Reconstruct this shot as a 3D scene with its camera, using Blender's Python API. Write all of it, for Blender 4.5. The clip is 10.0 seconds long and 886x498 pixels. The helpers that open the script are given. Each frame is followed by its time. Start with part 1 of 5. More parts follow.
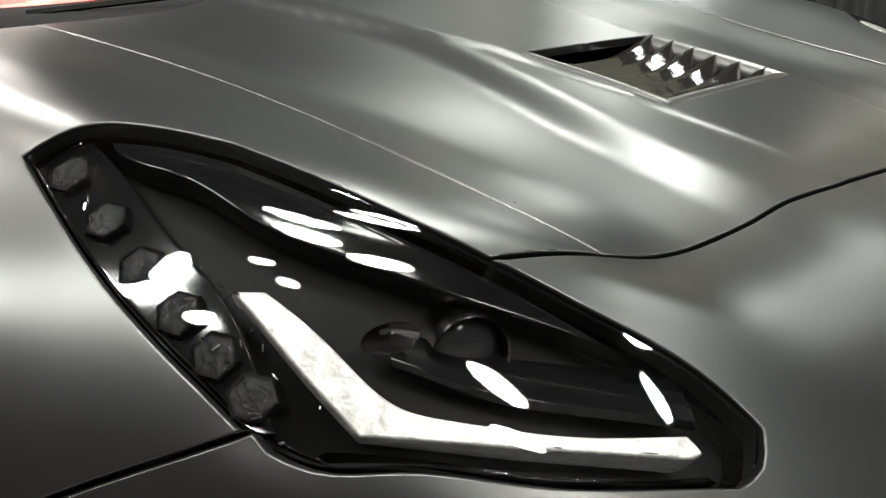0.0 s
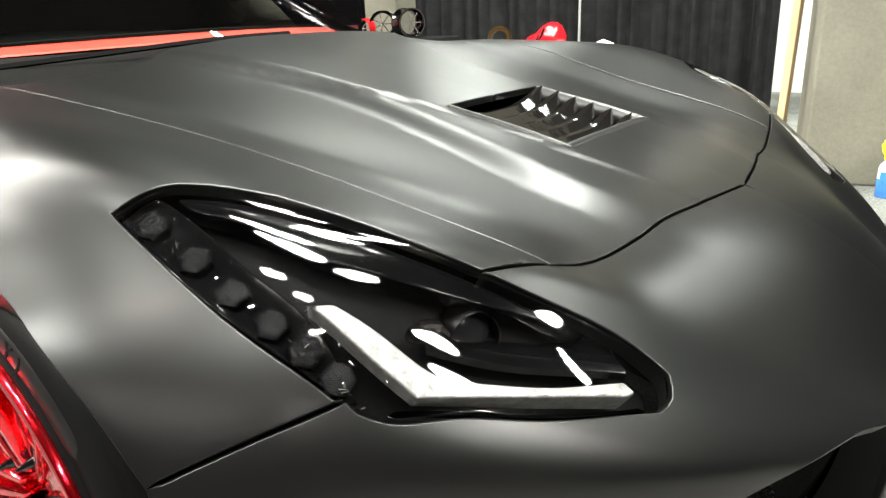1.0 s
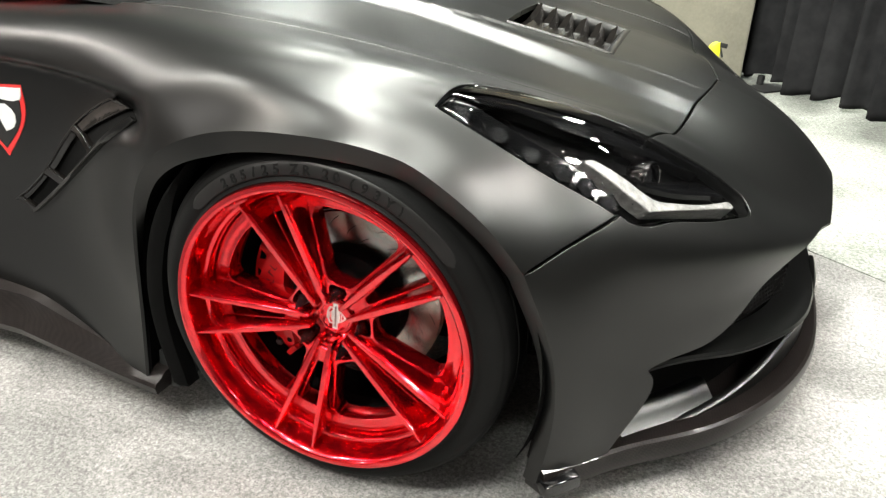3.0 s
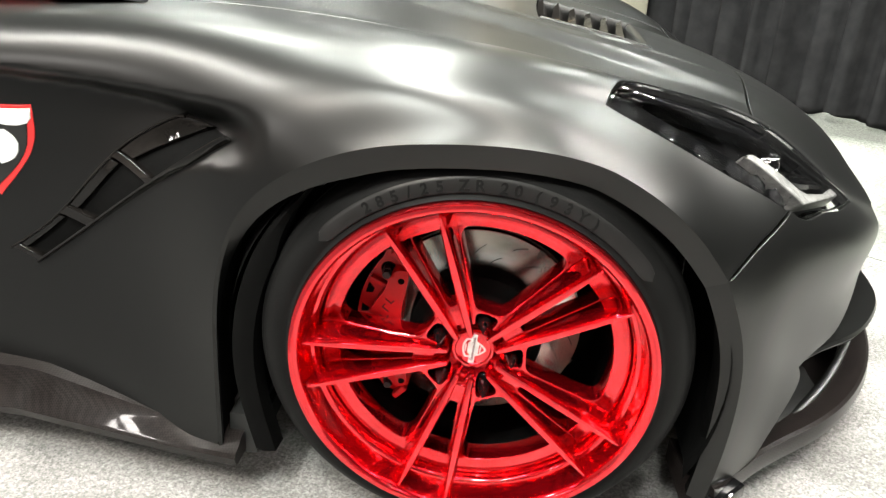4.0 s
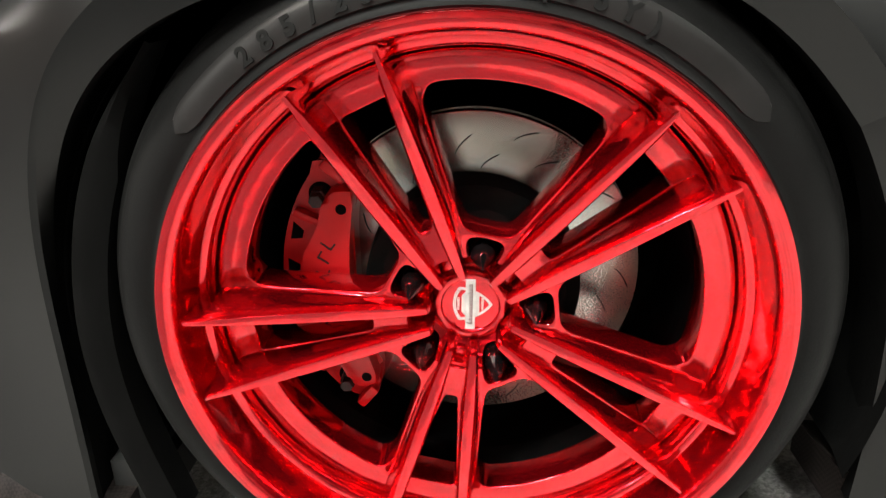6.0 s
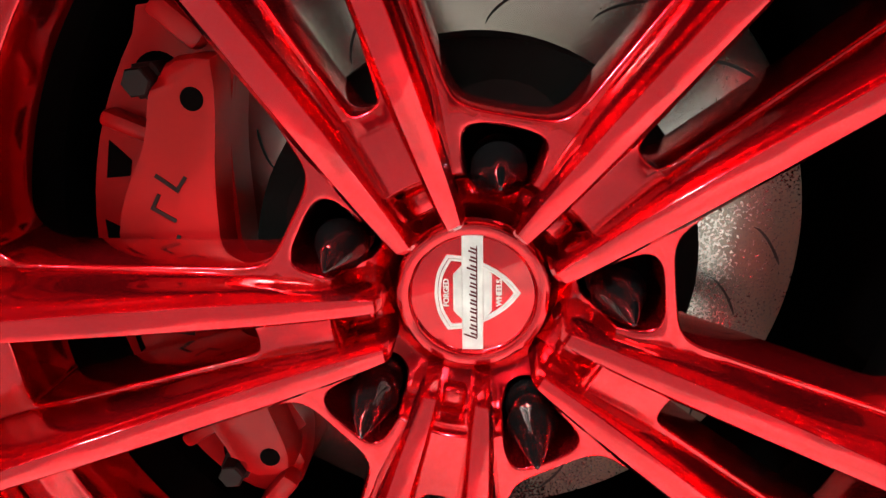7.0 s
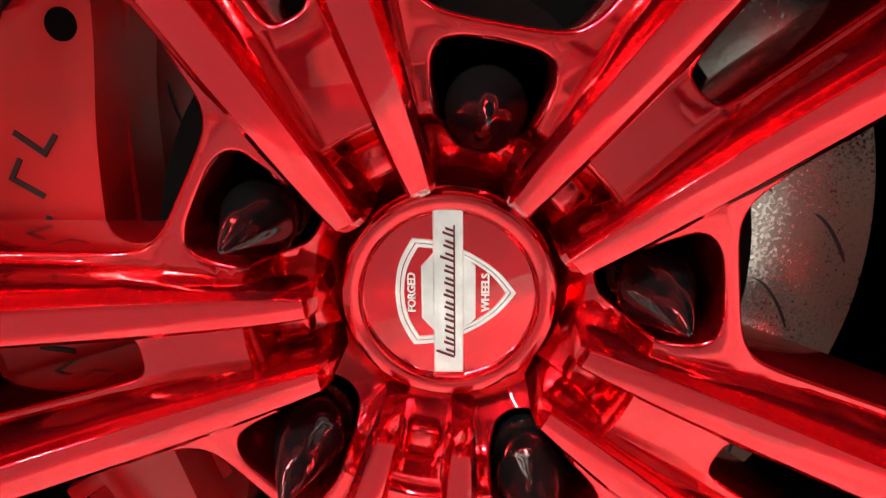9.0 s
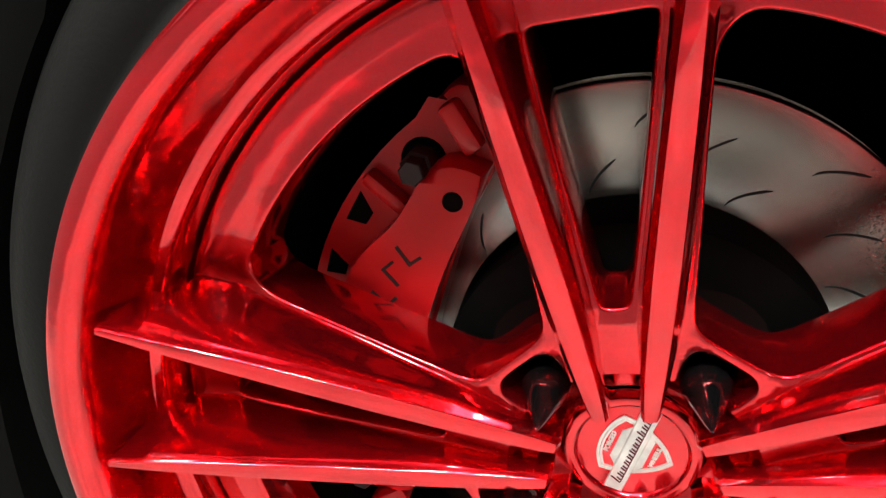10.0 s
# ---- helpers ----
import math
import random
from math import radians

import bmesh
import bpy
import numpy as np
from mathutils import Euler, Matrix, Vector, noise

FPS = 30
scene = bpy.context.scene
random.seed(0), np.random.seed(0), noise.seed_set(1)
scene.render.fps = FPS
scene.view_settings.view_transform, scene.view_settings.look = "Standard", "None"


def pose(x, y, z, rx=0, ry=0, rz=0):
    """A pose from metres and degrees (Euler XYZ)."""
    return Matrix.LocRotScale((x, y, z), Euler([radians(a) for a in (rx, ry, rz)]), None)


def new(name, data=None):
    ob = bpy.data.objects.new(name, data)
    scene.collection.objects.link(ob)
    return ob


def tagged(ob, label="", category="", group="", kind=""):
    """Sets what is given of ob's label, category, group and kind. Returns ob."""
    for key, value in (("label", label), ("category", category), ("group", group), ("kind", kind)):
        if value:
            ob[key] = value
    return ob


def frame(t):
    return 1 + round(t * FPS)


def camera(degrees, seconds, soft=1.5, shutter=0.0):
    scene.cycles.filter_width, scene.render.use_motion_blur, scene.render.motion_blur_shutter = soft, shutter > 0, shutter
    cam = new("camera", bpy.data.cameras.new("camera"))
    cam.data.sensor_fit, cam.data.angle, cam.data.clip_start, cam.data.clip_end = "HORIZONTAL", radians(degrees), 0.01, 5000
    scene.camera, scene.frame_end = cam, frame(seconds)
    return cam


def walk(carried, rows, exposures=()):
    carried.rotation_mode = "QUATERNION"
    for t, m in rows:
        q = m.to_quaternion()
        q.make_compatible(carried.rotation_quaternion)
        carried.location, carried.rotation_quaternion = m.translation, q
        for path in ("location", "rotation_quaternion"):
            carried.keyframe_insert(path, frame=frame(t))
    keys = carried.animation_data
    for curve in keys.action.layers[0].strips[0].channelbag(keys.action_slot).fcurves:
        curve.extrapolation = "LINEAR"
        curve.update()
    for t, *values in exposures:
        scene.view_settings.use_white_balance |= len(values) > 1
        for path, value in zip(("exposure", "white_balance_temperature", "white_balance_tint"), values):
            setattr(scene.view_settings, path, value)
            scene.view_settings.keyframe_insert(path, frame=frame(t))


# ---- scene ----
cam = camera(64.37, 10.0, soft=1.35)
# seconds, eye x y z, turns about x y z; the car's nose points to +x, its flank faces -y
PATH = [
    (0.0, 0.8169, 0.0033, 0.8097, 69.67, 2.56, 47.87),
    (0.5, 0.7837, -0.0769, 0.8027, 69.33, 2.47, 44.98),
    (1.0, 0.8610, -0.2309, 0.8859, 71.04, 2.12, 36.58),
    (1.5, 0.9260, -0.4501, 0.9545, 71.58, 1.1, 29.65),
    (2.0, 0.8959, -0.6132, 0.9895, 69.03, 0.49, 27.58),
    (2.5, 0.7277, -0.8061, 0.9915, 65.95, -0.88, 21.91),
    (3.0, 0.5167, -0.8454, 0.9772, 63.3, -0.69, 19.79),
    (3.2, 0.4168, -0.8426, 0.9823, 62.51, -0.6, 18.93),
    (4.3, -0.0079, -0.8216, 0.8781, 64.22, -1.34, 3.54),
    (4.5, -0.0070, -0.8039, 0.8294, 63.64, -0.21, 3.87),
    (5.0, 0.0333, -0.7342, 0.7323, 63.01, 1.8, 4.05),
    (5.5, 0.0673, -0.6792, 0.7124, 63.76, 3.48, 3.74),
    (5.7, 0.0611, -0.6225, 0.6898, 64.75, 4.21, 3.99),
    (6.8, 0.0115, -0.2511, 0.4574, 71.83, 6.44, 3.75),
    (7.0, 0.0165, -0.2137, 0.4389, 71.77, 6.35, 3.41),
    (7.5, 0.0210, -0.1635, 0.4064, 72.67, 5.18, 0.25),
    (8.0, 0.0150, -0.1284, 0.3922, 72.22, 4.34, 0.80),
    (8.5, 0.0154, -0.1174, 0.3900, 73.24, 4.95, 1.53),
    (9.0, 0.0135, -0.1366, 0.3992, 73.69, 5.80, 2.19),
    (9.5, -0.0351, -0.1780, 0.4777, 68.84, -6.21, 10.96),
    (10.0, -0.0627, -0.2210, 0.5507, 62.96, -9.78, 14.53),
]
EXPOSURES = [(0.0, .0), (.5, .05), (1.0, -.02), (1.6, -.05), (2.0, -.05), (3.0, -.05), (3.2, 0), (4.4, .36), (5.6, .25), (7.0, .32), (7.5, .28), (9.0, .22), (9.5, .0), (10.0, .02)]
walk(cam, [(t, pose(*p)) for t, *p in PATH], EXPOSURES)

# ---- world and light: an exhibition hall under high lamps ----
world = bpy.data.worlds.new("hall_air")
scene.world = world
world.use_nodes = True
world.node_tree.nodes["Background"].inputs[0].default_value = (.9, 1, .96, 1)
world.node_tree.nodes["Background"].inputs[1].default_value = .012

# Unseen lamps, added and placed so their reflections brighten paint and lens.
CLUSTERS = [  # x, y, z, spread, lamps, lamp size, watts in all, colour
    (.9, -.35, 5.0, .9, 3, .34, 170, (1, .93, .84)),
    (-.80, -2.5, 5.0, .9, 4, .60, 600, (.97, 1, .92)),
    (-2.8, -3.3, 5.0, .6, 3, .50, 400, (1, .92, .82)),
    (.15, .75, 5.0, .55, 2, .75, 430, (.97, 1, .92)),
    (-.3, 2.4, 5.0, .6, 2, .80, 330, (.97, 1, .91)),
    (-.4, 3.7, 5.0, .5, 2, .65, 240, (.97, 1, .92)),
    (1.2, 1.3, 5.0, 0, 1, .7, 120, (.97, 1, .91)),
    (3.3, 1.6, 5.0, .6, 2, .50, 370, (1, .95, .88)),
    (3.6, 4.8, 5.0, .6, 2, .52, 280, (.95, 1, .91)),
    (-3.7, -.1, 5.0, .7, 2, .8, 380, (1, .98, .90)),
    (-9.8, .6, 5.0, 1.6, 4, .8, 760, (1, .93, .86)),
    (2.4, 6.3, 5.0, .6, 2, .6, 230, (.95, 1, .92)),
    (4.8, 1.0, 5.0, .6, 2, .60, 470, (1, .97, .90)),
    (-5.6, -.4, 5.0, .5, 2, .7, 300, (1, .94, .86)),
    (9.5, 2.6, 5.0, 1.0, 3, .9, 520, (.97, 1, .92)),
    (-7.6, -7.2, 4.6, 1.2, 3, .9, 560, (1, .95, .90)),
    (3.4, -5.2, 5.0, .9, 3, .5, 120, (1, .93, .86)),
    (5.9, -.7, 5.0, .7, 2, .60, 330, (.97, 1, .91)),
    (-2.4, 3.8, 5.0, .6, 3, .5, 260, (.97, 1, .91)),
    (-5.6, 11.2, 5.2, 1.2, 3, .9, 380, (.95, 1, .92)),
    (-2.4, 12.0, 5.2, 1.2, 3, .9, 280, (.95, 1, .92)),
    (1.2, 10.6, 5.2, 1.2, 3, .9, 280, (.95, 1, .92)),
    (5.0, 10.0, 5.2, 1.2, 3, .9, 170, (.95, 1, .92)),
]
LAMPS = []  # x, y, z, size, watts, colour
for cx, cy, cz, spread, count, size, watts, colour in CLUSTERS:
    for k in range(count):
        a, r = 2.4 * k + cx, spread * math.sqrt(k / max(1, count - 1))
        LAMPS.append((cx + r * math.cos(a), cy + r * math.sin(a), cz, size * .85, watts / count * .78, colour))
for k in range(15):  # rows of small unseen spots added over the aisle for sharp highlights
    LAMPS.append((-7.4 + 3.7 * (k % 5), -3.6 - 2.2 * (k // 5), 4.6 + .4 * (k // 5), .13, 8, (1, .96, .88)))
LAMP_SPOTS = []
for k, (lx, ly, lz, size, watts, colour) in enumerate(LAMPS):
    light = bpy.data.lights.new("hall_light", "AREA")
    light.shape, light.size, light.size_y, light.energy, light.color = "ELLIPSE", size * 1.7, size * .6, watts, colour
    LAMP_SPOTS.append(pose(lx, ly, lz, 0, 0, 37 + 8 * (k % 5)))
    new("hall_light", light).matrix_world = LAMP_SPOTS[-1]


# ---- materials ----
def material(name, base, rough=.5, metal=0.0, vary=0.0, scale=20.0, bump=0.0, coat=0.0, spec=.5, grain=0.0, grain_scale=300.0):
    """A surface with two scales of variation: soft patches of tone and gloss, and a fine grain."""
    m = bpy.data.materials.new(name)
    m.use_nodes = True
    nt = m.node_tree
    bsdf = nt.nodes["Principled BSDF"]
    bsdf.inputs["Base Color"].default_value = (*base, 1)
    bsdf.inputs["Roughness"].default_value = rough
    bsdf.inputs["Metallic"].default_value = metal
    bsdf.inputs["Specular IOR Level"].default_value = spec
    bsdf.inputs["Coat Weight"].default_value = coat
    bsdf.inputs["Coat Roughness"].default_value = .05
    if vary or bump or grain:
        co = nt.nodes.new("ShaderNodeTexCoord")
        wide = nt.nodes.new("ShaderNodeTexNoise")
        wide.inputs["Scale"].default_value, wide.inputs["Detail"].default_value = scale, 5
        fine = nt.nodes.new("ShaderNodeTexNoise")
        fine.inputs["Scale"].default_value, fine.inputs["Detail"].default_value = grain_scale, 2
        for n in (wide, fine):
            nt.links.new(co.outputs["Object"], n.inputs["Vector"])
        mix = nt.nodes.new("ShaderNodeMath")
        mix.operation = "MULTIPLY_ADD"
        nt.links.new(fine.outputs["Fac"], mix.inputs[0])
        mix.inputs[1].default_value = grain
        nt.links.new(wide.outputs["Fac"], mix.inputs[2])
        ramp = nt.nodes.new("ShaderNodeMapRange")
        ramp.inputs["From Min"].default_value, ramp.inputs["From Max"].default_value = .3 + grain * .3, .7 + grain * .7
        ramp.inputs["To Min"].default_value, ramp.inputs["To Max"].default_value = 1 - vary, 1 + vary
        nt.links.new(mix.outputs[0], ramp.inputs["Value"])
        tone = nt.nodes.new("ShaderNodeVectorMath")
        tone.operation = "SCALE"
        tone.inputs[0].default_value = base
        nt.links.new(ramp.outputs[0], tone.inputs["Scale"])
        nt.links.new(tone.outputs[0], bsdf.inputs["Base Color"])
        rr = nt.nodes.new("ShaderNodeMath")
        rr.operation = "MULTIPLY_ADD"
        nt.links.new(wide.outputs["Fac"], rr.inputs[0])
        rr.inputs[1].default_value, rr.inputs[2].default_value = rough * .25, rough * .875
        nt.links.new(rr.outputs[0], bsdf.inputs["Roughness"])
        if bump:
            bp = nt.nodes.new("ShaderNodeBump")
            bp.inputs["Strength"].default_value, bp.inputs["Distance"].default_value = 1, bump
            nt.links.new(mix.outputs[0], bp.inputs["Height"])
            nt.links.new(bp.outputs[0], bsdf.inputs["Normal"])
    return m


def weave_material(name, size=.0036):
    """Clear-coated carbon cloth: a brown-black twill of small squares, cloudy under the coat."""
    m = material(name, (.015, .012, .0115), .30, 0, coat=.2, spec=.10)
    nt = m.node_tree
    co = nt.nodes.new("ShaderNodeTexCoord")
    turn = nt.nodes.new("ShaderNodeMapping")
    turn.inputs["Rotation"].default_value = (0, 0, radians(38))
    nt.links.new(co.outputs["Object"], turn.inputs["Vector"])
    chk = nt.nodes.new("ShaderNodeTexChecker")
    chk.inputs["Scale"].default_value = 1 / size
    chk.inputs["Color1"].default_value, chk.inputs["Color2"].default_value = (.0055, .0046, .0044, 1), (.0135, .011, .0105, 1)
    nt.links.new(turn.outputs[0], chk.inputs["Vector"])
    cloud = nt.nodes.new("ShaderNodeTexNoise")
    cloud.inputs["Scale"].default_value, cloud.inputs["Detail"].default_value = 35, 4
    nt.links.new(co.outputs["Object"], cloud.inputs["Vector"])
    tone = nt.nodes.new("ShaderNodeVectorMath")
    tone.operation = "SCALE"
    nt.links.new(chk.outputs["Color"], tone.inputs[0])
    gain = nt.nodes.new("ShaderNodeMath")
    gain.operation = "MULTIPLY_ADD"
    nt.links.new(cloud.outputs["Fac"], gain.inputs[0])
    gain.inputs[1].default_value, gain.inputs[2].default_value = 1.0, .5
    nt.links.new(gain.outputs[0], tone.inputs["Scale"])
    nt.links.new(tone.outputs[0], nt.nodes["Principled BSDF"].inputs["Base Color"])
    return m


def glass_material(name, tint=(1, 1, 1), clear=.93):
    """A thin clear pane: mostly see-through, with a Fresnel gloss."""
    m = bpy.data.materials.new(name)
    m.use_nodes = True
    nt = m.node_tree
    nt.nodes.clear()
    out = nt.nodes.new("ShaderNodeOutputMaterial")
    mixer = nt.nodes.new("ShaderNodeMixShader")
    see = nt.nodes.new("ShaderNodeBsdfTransparent")
    see.inputs[0].default_value = (*[c * clear for c in tint], 1)
    gloss = nt.nodes.new("ShaderNodeBsdfGlossy")
    gloss.inputs["Roughness"].default_value = .015
    fres = nt.nodes.new("ShaderNodeFresnel")
    fres.inputs["IOR"].default_value = 1.5
    nt.links.new(fres.outputs[0], mixer.inputs[0])
    nt.links.new(see.outputs[0], mixer.inputs[1])
    nt.links.new(gloss.outputs[0], mixer.inputs[2])
    nt.links.new(mixer.outputs[0], out.inputs[0])
    return m


PAINT = material("satin_black_paint", (.0019, .0020, .0019), .335, 0.0, vary=.06, scale=3, grain=.1, grain_scale=900, spec=.36)
BLACK = material("black_plastic", (.016, .016, .016), .5, vary=.2, scale=30, spec=.32)
GLOSSBLACK = material("gloss_black", (.0024, .0024, .0027), .06, vary=.1, scale=40, spec=.6)
LAMPBLACK = material("lamp_black", (.0014, .0014, .0016), .09, vary=.1, scale=40, spec=.16)
HOUSING = material("satin_housing", (.0018, .0018, .002), .45, vary=.1, scale=40, spec=.03)
VENTGLOSS = material("gloss_vent_plastic", (.006, .0054, .005), .05, vary=.1, scale=40, bump=.0006, spec=.32)
DARK = material("dark_liner", (.0028, .0028, .0028), .85, vary=.3, scale=25, bump=.002, spec=.05)
RUBBER = material("tyre_rubber", (.0058, .0058, .0058), .5, vary=.25, scale=14, bump=.0005, grain=.4, grain_scale=400, spec=.07)
RUBBERTEXT = material("tyre_lettering", (.0035, .0035, .0035), .7, vary=.1, scale=60, spec=.15)
# smoother rubber, its base lightened to paint in the sidewall's sheen
RUBBERSHEEN = material("tyre_sheen_band", (.011, .0105, .0105), .36, vary=.3, scale=30, grain=.3, grain_scale=500, spec=.26)
RED = material("candy_red_metal", (.72, .0062, .015), .15, .94, vary=.12, scale=30, bump=.0019, grain=.07, grain_scale=120, coat=1, spec=.4)
RED.node_tree.nodes["Principled BSDF"].inputs["Coat Roughness"].default_value = .018
for node in RED.node_tree.nodes:  # long soft waves under the candy coat
    if node.type == "TEX_NOISE":
        node.inputs["Detail"].default_value = .8
REDPAINT = material("red_caliper_paint", (.46, .006, .009), .34, 0, vary=.1, scale=20, coat=0, spec=.4)
STEEL = material("disc_steel", (.56, .55, .52), .25, 1.0, vary=.16, scale=14, bump=.0002, grain=.2, grain_scale=500)
ENGRAVED = material("engraved_stroke", (.12, .012, .015), .4, .6, vary=.1, scale=200)
SILVER = material("engraved_silver", (.84, .83, .81), .42, .9, vary=.15, scale=120)


def rusted(m, rust=(.20, .15, .09), amount=.635):
    """Adds blotches of fine rust to a metal."""
    nt = m.node_tree
    bsdf = nt.nodes["Principled BSDF"]
    old = bsdf.inputs["Base Color"].links[0].from_socket
    co = nt.nodes.new("ShaderNodeTexCoord")
    big, small = nt.nodes.new("ShaderNodeTexNoise"), nt.nodes.new("ShaderNodeTexNoise")
    big.inputs["Scale"].default_value, small.inputs["Scale"].default_value = 14, 620
    small.inputs["Detail"].default_value = 4
    add = nt.nodes.new("ShaderNodeMath")
    add.operation = "ADD"
    for n in (big, small):
        nt.links.new(co.outputs["Object"], n.inputs["Vector"])
    nt.links.new(big.outputs["Fac"], add.inputs[0])
    nt.links.new(small.outputs["Fac"], add.inputs[1])
    ramp = nt.nodes.new("ShaderNodeMapRange")
    ramp.inputs["From Min"].default_value, ramp.inputs["From Max"].default_value = amount * 2 - .38, amount * 2 - .04
    ramp.inputs["To Max"].default_value = .75
    side = nt.nodes.new("ShaderNodeVectorMath")  # more rust low on the front side of the disc
    side.operation = "DOT_PRODUCT"
    nt.links.new(co.outputs["Object"], side.inputs[0])
    side.inputs[1].default_value = (2.1, 0, -1.2)
    lean = nt.nodes.new("ShaderNodeMath")
    lean.operation = "ADD"
    base_line = nt.nodes.new("ShaderNodeMath")
    base_line.operation = "ADD"
    base_line.inputs[1].default_value = .17
    nt.links.new(side.outputs["Value"], base_line.inputs[0])
    nt.links.new(base_line.outputs[0], lean.inputs[0])
    nt.links.new(add.outputs[0], lean.inputs[1])
    nt.links.new(lean.outputs[0], ramp.inputs["Value"])
    mix = nt.nodes.new("ShaderNodeMix")
    mix.data_type = "RGBA"
    nt.links.new(ramp.outputs[0], mix.inputs[0])
    nt.links.new(old, mix.inputs[6])
    mix.inputs[7].default_value = (*rust, 1)
    nt.links.new(mix.outputs[2], bsdf.inputs["Base Color"])
    inv = nt.nodes.new("ShaderNodeMath")
    inv.operation = "SUBTRACT"
    inv.inputs[0].default_value = 1
    nt.links.new(ramp.outputs[0], inv.inputs[1])
    nt.links.new(inv.outputs[0], bsdf.inputs["Metallic"])


rusted(STEEL)
CARBON = weave_material("carbon_weave")
LENS = glass_material("clear_lens")
WINDSCREEN = glass_material("windscreen_glass", (.75, .85, .8), .75)
WHITEBAR = material("white_light_guide", (.20, .197, .194), .35, vary=.42, scale=75, bump=.0025, grain=.3, grain_scale=230, coat=.25, spec=.5)
CHROME_DARK = material("dark_chrome", (.16, .15, .15), .12, 1.0, vary=.1, scale=40)
CHROME = material("chrome", (.85, .85, .86), .06, 1.0)
CRYSTAL = material("faceted_clear_plastic", (.004, .004, .0046), .10, 0, vary=.9, scale=230, bump=.0055, spec=.30)


def carpet_material(name, base, tuft=260.0, speckle=.38, stain=.25, stain_scale=1.1):
    """Short pile: every tuft has its own tone and height; wide soft stains and scuffs lie over it."""
    m = material(name, base, .95, spec=.15)
    nt = m.node_tree
    bsdf = nt.nodes["Principled BSDF"]
    co = nt.nodes.new("ShaderNodeTexCoord")
    tufts = nt.nodes.new("ShaderNodeTexVoronoi")
    tufts.inputs["Scale"].default_value = tuft
    clump = nt.nodes.new("ShaderNodeTexNoise")
    clump.inputs["Scale"].default_value, clump.inputs["Detail"].default_value = tuft * .33, 3
    blot = nt.nodes.new("ShaderNodeTexNoise")
    blot.inputs["Scale"].default_value, blot.inputs["Detail"].default_value, blot.inputs["Distortion"].default_value = stain_scale, 7, .8
    for n in (tufts, clump, blot):
        nt.links.new(co.outputs["Object"], n.inputs["Vector"])
    sep = nt.nodes.new("ShaderNodeSeparateColor")
    nt.links.new(tufts.outputs["Color"], sep.inputs[0])

    def spread(socket, lo, hi, to_lo, to_hi):
        r = nt.nodes.new("ShaderNodeMapRange")
        r.inputs["From Min"].default_value, r.inputs["From Max"].default_value = lo, hi
        r.inputs["To Min"].default_value, r.inputs["To Max"].default_value = to_lo, to_hi
        nt.links.new(socket, r.inputs["Value"])
        return r.outputs[0]

    def times(a, b):
        n = nt.nodes.new("ShaderNodeMath")
        n.operation = "MULTIPLY"
        nt.links.new(a, n.inputs[0])
        nt.links.new(b, n.inputs[1])
        return n.outputs[0]

    tone = times(spread(sep.outputs[0], 0, 1, 1 - speckle, 1 + speckle), spread(clump.outputs["Fac"], .35, .65, 1 - speckle * .7, 1 + speckle * .7))
    tone = times(tone, spread(blot.outputs["Fac"], .38, .60, 1 - stain, 1))
    colour = nt.nodes.new("ShaderNodeVectorMath")
    colour.operation = "SCALE"
    colour.inputs[0].default_value = base
    nt.links.new(tone, colour.inputs["Scale"])
    nt.links.new(colour.outputs[0], bsdf.inputs["Base Color"])
    bp = nt.nodes.new("ShaderNodeBump")
    bp.inputs["Strength"].default_value, bp.inputs["Distance"].default_value = .8, .003
    nt.links.new(tone, bp.inputs["Height"])
    nt.links.new(bp.outputs[0], bsdf.inputs["Normal"])
    return m


CARPET = carpet_material("grey_carpet", (.255, .249, .243), 330, .30, .42, 2.6)
CARPET_PALE = carpet_material("pale_carpet", (.27, .279, .256), 230, .30, .58, 1.3)
FLOOR_DARKENED = material("floor_grey", (.045, .045, .047), .9, vary=.15, scale=2, bump=.002, grain=.5, grain_scale=150)
PALEGREY = material("pale_grey_metal", (.36, .36, .35), .5, .2, vary=.1, scale=6)
PALEWALL = material("pale_wall", (.36, .32, .30), .9, vary=.3, scale=.9)
CEILINGGREY = material("ceiling_grey", (.12, .12, .115), .9, vary=.2, scale=.6, bump=.004, grain=.3, grain_scale=8)
CONCRETE = material("concrete", (.20, .19, .15), .9, vary=.26, scale=3, bump=.004, grain=.35, grain_scale=60)
DRAPE = material("black_drape", (.019, .019, .02), .95, vary=.25, scale=12, bump=.002, spec=0)
WOOD = material("raw_plank", (.62, .44, .25), .6, vary=.2, scale=8, bump=.001)
WHITECLOTH = material("white_cloth", (.82, .82, .80), .9, vary=.05, scale=20, bump=.004)
YELLOW = material("yellow_plastic", (.80, .82, .03), .4, vary=.05, scale=30)
BLUE = material("blue_liquid", (.05, .24, .80), .2, vary=.1, scale=20, coat=.6)
PALEBLUE = material("clear_bottle", (.62, .74, .84), .25, vary=.1, scale=20)
REDTRIM = material("red_trim", (.60, .048, .032), .45, vary=.06, scale=20)
BADGERED = material("badge_red", (.75, .03, .03), .4, vary=.05, scale=50)
BRASS = material("dark_brass", (.16, .09, .03), .3, .9, vary=.2, scale=30)
WHITE = material("white_vinyl", (.8, .8, .8), .5, vary=.04, scale=50)


